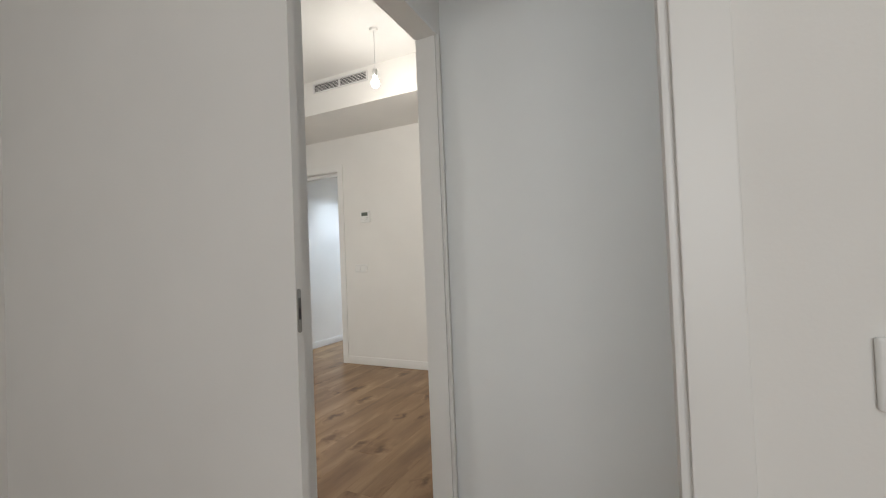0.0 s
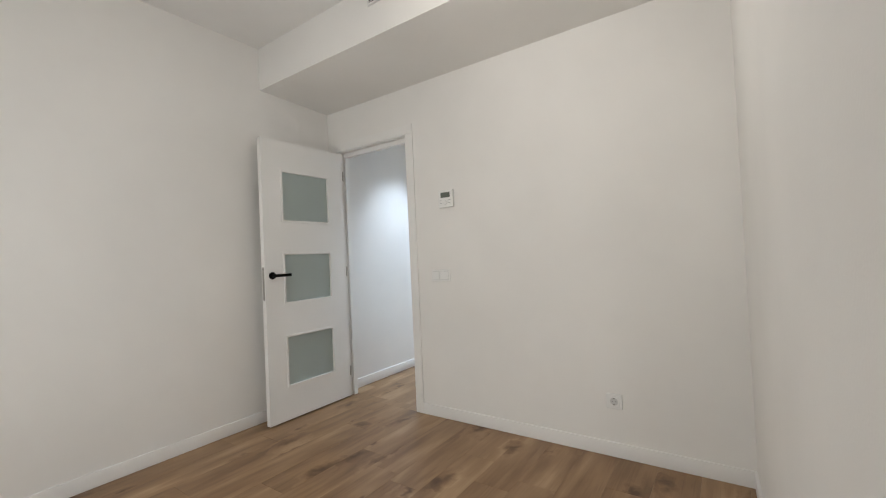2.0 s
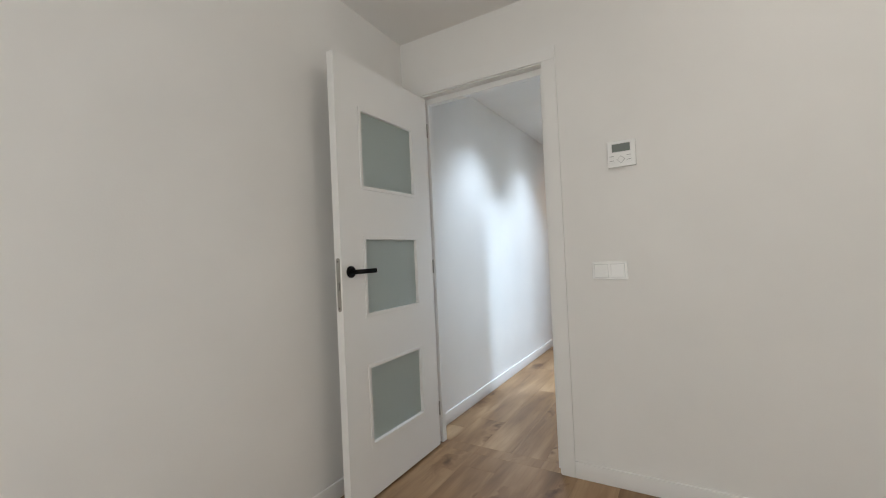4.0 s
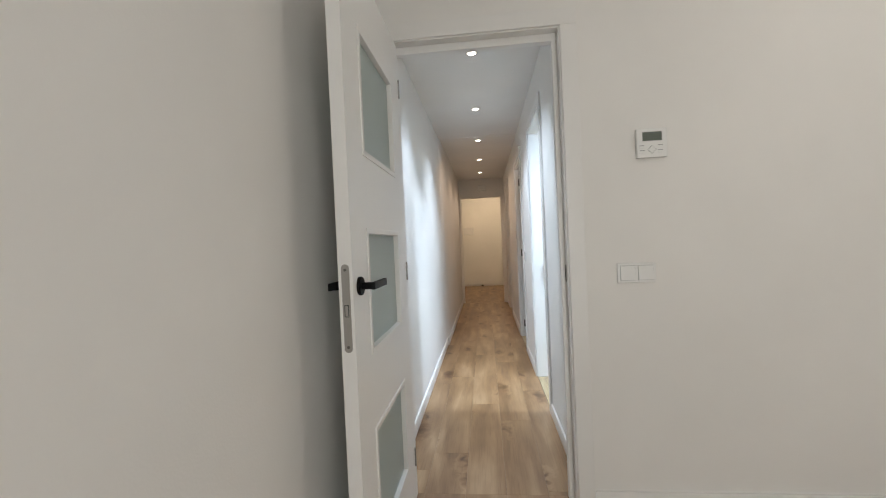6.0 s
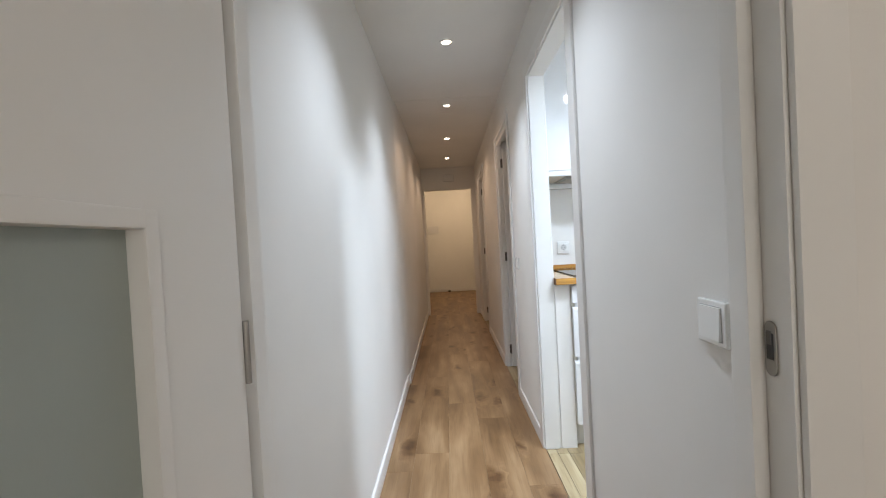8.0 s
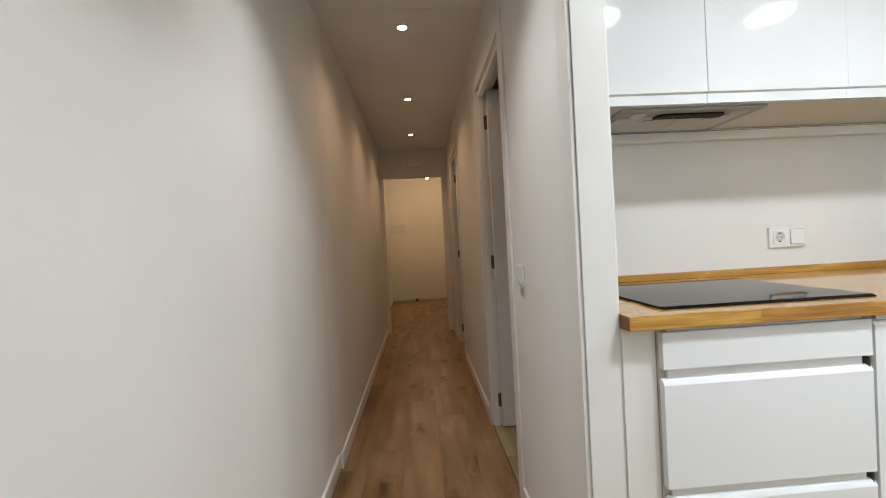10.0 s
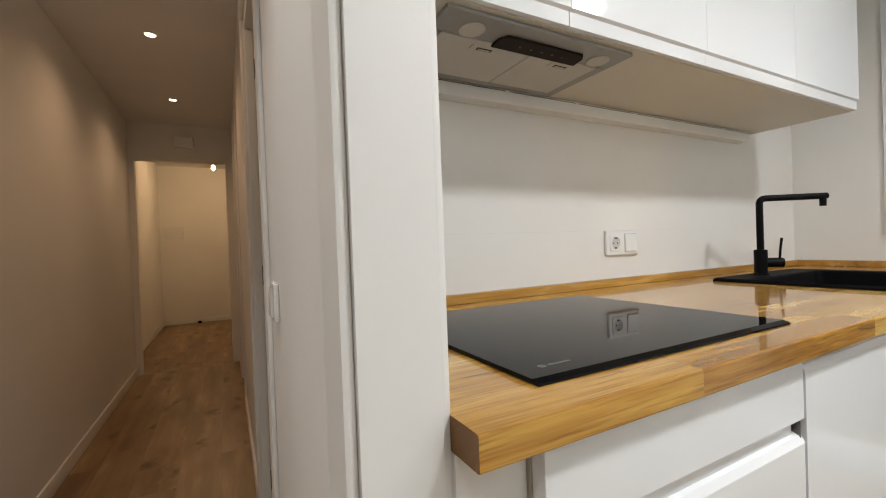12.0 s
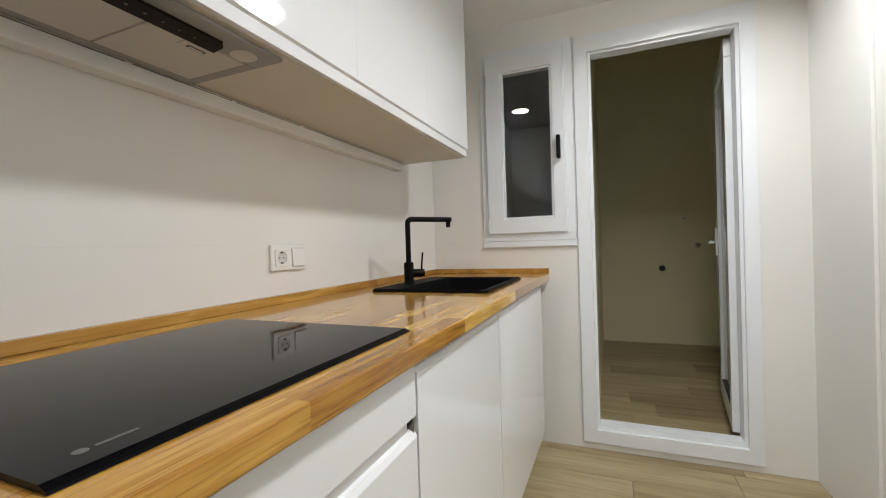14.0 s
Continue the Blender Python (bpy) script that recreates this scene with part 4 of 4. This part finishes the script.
part("aerator", add_lathe(bmesh.new(), [(0, 0), (0.010, 0), (0.0105, 0.03), (0, 0.03)], pose(e.x, e.y, 0.242)), M_BLACK, t)
lv = part("lever_barrel", add_lathe(bmesh.new(), [(0.0, 0.015), (0.0175, 0.015), (0.0175, 0.064), (0.015, 0.068), (0, 0.068)], pose(0, 0, 0.043, 0, 90, -52)), M_BLACK, t)
part("lever", add_tube(bmesh.new(), [(0.034, -0.044, 0.05), (0.036, -0.046, 0.09), (0.039, -0.05, 0.132)], 0.004, 10), M_BLACK, lv)

# wall units and hood
UX = (-2.2345, -1.777, -1.307, -0.838, -0.368)
for i in range(4):
    x0, x1 = UX[i], UX[i + 1]
    t = thing("wall_cabinet", ((x0 + x1) / 2, 5.17, 1.54), "white high-gloss wall cabinet with a handle-less door", "cabinet", group="wall units over the worktop")
    h = (x1 - x0) / 2
    part("bottom_panel", box(-h, h, 0, 0.352, 0, 0.018), M_CARCASS, t, soft=False)
    part("top_panel", box(-h, h, 0, 0.352, 0.78, 0.815), M_CARCASS, t, soft=False)
    part("side_panel", box(-h, -h + 0.016, 0, 0.352, 0.018, 0.78), M_CARCASS, t, soft=False)
    part("side_panel", box(h - 0.016, h, 0, 0.352, 0.018, 0.78), M_CARCASS, t, soft=False)
    part("back_panel", box(-h + 0.016, h - 0.016, 0.34, 0.352, 0.018, 0.78), M_CARCASS, t, soft=False)
    bm = bmesh.new()
    prof = [(-0.020, 0.036), (-0.020, 0.815), (-0.001, 0.815), (-0.001, 0.002), (-0.0125, 0.002), (-0.0135, 0.031)]
    g0, g1 = (0.0004 if i > 1 else 0.0012), (0.0004 if i else 0.0012)
    lo = [bm.verts.new((-h + g0, y, z)) for y, z in prof]
    hi = [bm.verts.new((h - g1, y, z)) for y, z in prof]
    bm.faces.new(lo)
    bm.faces.new(hi[::-1])
    for k in range(len(prof)):
        j = (k + 1) % len(prof)
        bm.faces.new((lo[k], hi[k], hi[j], lo[j]))
    bmesh.ops.recalc_face_normals(bm, faces=bm.faces)
    part("door", bm, M_GLOSS, t, soft=False)
    if i == 3:
        part("end_panel", box(h, h + 0.002, -0.0005, 0.352, 0, 0.815), M_GLOSS, t, soft=False)
structure("cabinet_cornice", box(-2.2345, -0.368, 5.17, 5.525, 2.355, 2.3595), M_KWALL, "white closing strip above the wall cabinets", "trim")

t = thing("extractor_hood", (0, 0, 1.54), "built-in grey metal extractor hood with two filters", "extractor hood")
bm = bmesh.new()
HX0, HX1, HY0, HY1 = -2.045, -1.553, 5.182, 5.464
FY0, FY1 = 5.262, 5.438
add_box(bm, HX0, HX1, HY0, FY0 - 0.003, -0.009, -0.0005, 0.002)
add_box(bm, HX0, HX1, FY1 + 0.003, HY1, -0.009, -0.0005, 0.002)
add_box(bm, HX0, HX0 + 0.026, FY0 - 0.003, FY1 + 0.003, -0.009, -0.0005, 0.002)
add_box(bm, HX1 - 0.026, HX1, FY0 - 0.003, FY1 + 0.003, -0.009, -0.0005, 0.002)
part("frame", bm, M_HOOD, t)
for a, b in ((HX0 + 0.029, -1.7845), (-1.7805, HX1 - 0.029)):
    f = part("grease_filter", box(a, b, FY0, FY1, -0.0105, -0.0026, 0.0015), M_FILTER, t, "fine mesh grease filter")
    c = (a + b) / 2 + 0.005
    part("latch", box(c - 0.019, c + 0.019, 5.286, 5.297, -0.0113, -0.009, 0.0008), M_DARK, f, "dark finger slot")
    part("latch_lip", box(c - 0.015, c + 0.015, 5.289, 5.294, -0.0122, -0.011, 0.0004), M_FILTER, f)
    part("latch_mark", box(c - 0.0365, c - 0.0345, 5.275, 5.297, -0.0112, -0.0102), M_HOOD, f, soft=False)
# dark sheet paints the shade in the gaps round the filters
part("backing", box(HX0 + 0.024, HX1 - 0.024, FY0 - 0.005, FY1 + 0.005, -0.0024, -0.0006), M_DARK, t, soft=False)
bm = add_prism(bmesh.new(), [(-1.894, 5.236), (-1.882, 5.219), (-1.674, 5.219), (-1.662, 5.232), (-1.656, 5.267), (-1.894, 5.267)], -0.0145, -0.008)
part("control_bar", bm, M_CONTROL, t, "glossy dark brown control bar", soft=False)
for k in range(5):
    part("button", add_lathe(bmesh.new(), [(0, -0.0153), (0.0025, -0.0153), (0.0025, -0.014), (0, -0.014)], pose(-1.835 + 0.03 * k, 5.243, 0), 12), M_FAINTPRINT, t)
for x in (-1.963, -1.612):
    part("hood_lamp", add_lathe(bmesh.new(), [(0, -0.0125), (0.023, -0.0125), (0.027, -0.0105), (0.027, -0.0085), (0, -0.0085)], pose(x, 5.232, 0)), M_FILTER, t, "unlit round lamp")
t = thing("light_rail", (0, 0, 0), "white light rail along the wall under the cabinets", "light rail")
part("profile", box(-2.234, -0.42, 5.478, 5.5245, 1.498, 1.5392, 0.006), M_PLASTIC, t)
# dark strips on the rail's face draw the shade of the gap above it
for a, b in ((-2.22, -1.96), (-1.945, -1.70), (-1.685, -1.43), (-1.415, -1.16), (-1.145, -0.89), (-0.875, -0.62), (-0.605, -0.43)):
    part("slot", box(a, b, 5.4768, 5.4785, 1.5318, 1.5335), M_HINGE, t, soft=False)

# kitchen window and glazed door
WX = 0.053
t = thing("window_3", (0, 0, 0), "white plastic kitchen window with dark glass and a black handle", "window", "structure")
bm = bmesh.new()
add_ring(bm, WX, 0.15, (4.69, 5.205, 1.128, 2.215), (4.745, 5.160, 1.182, 2.168))
part("window_frame", bm, M_PVC, t)
bm = bmesh.new()
add_ring(bm, WX - 0.016, 0.12, (4.735, 5.170, 1.172, 2.178), (4.800, 5.078, 1.252, 2.084), 0.006)
add_ring(bm, WX - 0.008, 0.06, (4.799, 5.079, 1.251, 2.085), (4.811, 5.067, 1.263, 2.073), 0.004)
sash = part("sash", bm, M_PVC, t)
p = part("pane", box(0.062, 0.068, 4.798, 5.080, 1.250, 2.086), M_GLASS, t, soft=False)
p.visible_shadow = False
part("handle", box(WX - 0.055, WX - 0.017, 4.757, 4.777, 1.565, 1.69, 0.008, 3), M_BLACK, sash, "black plastic window handle")
for z in (1.215, 2.12):
    part("hinge", box(WX - 0.02, WX + 0.002, 5.158, 5.174, z - 0.035, z + 0.035, 0.004), M_PVC, sash)

structure("window_trim", box(0.049, 0.0648, 4.684, 5.208, 1.094, 1.126, 0.003), M_PVC, "white plastic strip under the kitchen window", "trim")

t = thing("door_4", (0, 0, 0), "white plastic glazed door to the utility gallery, standing open", "door", "structure")
bm = bmesh.new()
add_ring(bm, WX, 0.16, (3.875, 4.682, 0.035, 2.205), (3.938, 4.612, 0.105, 2.118))
part("door_frame", bm, M_PVC, t)
bm = bmesh.new()
add_ring(bm, WX + 0.02, 0.15, (3.934, 4.616, 0.103, 2.120), (3.953, 4.596, 0.13, 2.106))
part("rebate", bm, M_PVC, t)
lf = thing("door_5", (0.165, 3.93, 0), "white plastic glazed door leaf swung open into the gallery", "door", "structure", turn=-7.5)
bm = bmesh.new()
for x0, x1, z0, z1 in ((0, 0.62, 0.135, 0.235), (0, 0.62, 2.01, 2.1), (0, 0.08, 0.235, 2.01), (0.54, 0.62, 0.235, 2.01)):
    add_box(bm, x0, x1, 0, 0.05, z0, z1, 0.006)
part("leaf_frame", bm, M_PVC, lf)
p = part("pane", box(0.079, 0.541, 0.027, 0.033, 0.234, 2.011), M_GLASS, lf, soft=False)
p.visible_shadow = False
part("handle", box(0.55, 0.58, 0.05, 0.062, 1.0, 1.17, 0.005), M_PVC, lf, "white plastic handle")
bm = box(0.556, 0.574, 0.06, 0.10, 1.076, 1.094, 0.004)
add_box(bm, 0.47, 0.574, 0.088, 0.102, 1.077, 1.093, 0.004)
part("lever", bm, M_PVC, lf, "white plastic lever")
part("gasket", box(0.0795, 0.5405, 0.034, 0.047, 0.2345, 0.241), M_DARK, lf, soft=False)

for name, y, z, r, mat, label in (("water_tap", 3.851, 1.309, 0.012, M_STEEL, "small steel water outlet on the gallery wall"), ("water_tap", 3.745, 1.045, 0.022, M_STEEL, "steel water tap on the gallery wall"), ("drain_hole", 4.054, 0.825, 0.028, M_DARK, "round dark drain outlet in the gallery wall")):
    t = thing(name, (2.3, y, z), label, "pipe outlet")
    part("body", add_lathe(bmesh.new(), [(0, 0), (r, 0), (r, 0.02), (r * 0.6, 0.03), (0, 0.03)], pose(0, 0, 0, 0, -90, 0)), mat, t)

t = thing("door_frame_7", (0, 0, 0), "white lacquered door casing on the kitchen side wall", "door frame", "structure")
part("casing", box(-0.425, -0.352, 3.680, 3.694, 0, 2.12, 0.004), M_LACQUER, t)


# ---- floors, laid piece by piece ----
def plank_floor(name, regions, width, length, mat, label, thick=0.012, seed=1, gap=0.0004, zt=0.0):
    """Boards along y, staggered; boards of one size share a mesh."""
    fl = structure(name, box(regions[0][0], regions[0][1], regions[0][2], regions[0][3], zt - 0.02, zt - thick - 0.001), M_DARK, label, "floor")
    rnd, cache = random.Random(seed), {}
    for x0, x1, y0, y1 in regions:
        n0, n1 = math.floor(x0 / width), math.ceil(x1 / width)
        for c in range(n0, n1):
            a, b = max(x0, c * width), min(x1, (c + 1) * width)
            if b - a < 0.004:
                continue
            off = random.Random(seed * 1000 + c).uniform(0, length)
            k = math.floor((y0 - off) / length)
            while off + k * length < y1:
                s, e2 = max(y0, off + k * length), min(y1, off + (k + 1) * length)
                k += 1
                if e2 - s < 0.004:
                    continue
                key = (round(b - a, 3), round(e2 - s, 3))
                if key not in cache:
                    bm = box(-(b - a) / 2 + gap / 2, (b - a) / 2 - gap / 2, -(e2 - s) / 2 + gap / 2, (e2 - s) / 2 - gap / 2, -thick, 0, 0.0004, 1)
                    cache[key] = mesh_of(bm, "plank", mat)
                ob = new("plank" if mat is M_OAKFLOOR else "tile", cache[key])
                ob.parent = fl
                ob.location = ((a + b) / 2, (s + e2) / 2, zt)
    return fl


plank_floor("floor", [(-3.35, -0.2, 0.392, 3.15), (-0.2, 2.5, 0.3, 2.6), (-0.155, 0.6, 0.242, 0.3), (-0.215, -0.155, 0.35, 0.392), (-1.45, 2.5, -2.6, 0.242), (-3.125, -2.335, 3.15, 3.238), (-3.19, -2.315, 3.238, 9.23), (-3.135, -2.385, 9.23, 9.32), (-3.31, -2.0, 9.32, 12.26)],
            0.19, 1.29, M_OAKFLOOR, "knotty oak laminate floor boards laid lengthwise")
plank_floor("floor_kitchen", [(-2.26, 0.065, 3.68, 5.525), (-2.312, -2.26, 4.172, 4.883)], 0.20, 0.90, M_TILE, "pale wood-look ceramic kitchen floor tiles", seed=4, gap=0.002)
plank_floor("floor_gallery", [(0.2, 2.45, 3.5, 4.61)], 0.20, 0.90, M_TILE, "wood-look ceramic tiles in the utility gallery", seed=6, gap=0.002, zt=0.08)
plank_floor("floor_side_room", [(-2.235, -0.6, 5.65, 7.2), (-2.235, -0.6, 7.6, 9.2), (-2.312, -2.235, 5.702, 6.398), (-2.312, -2.235, 7.872, 8.568)], 0.20, 0.90, M_TILE, "pale wood-look tiles in the rooms off the corridor", seed=8, gap=0.002)
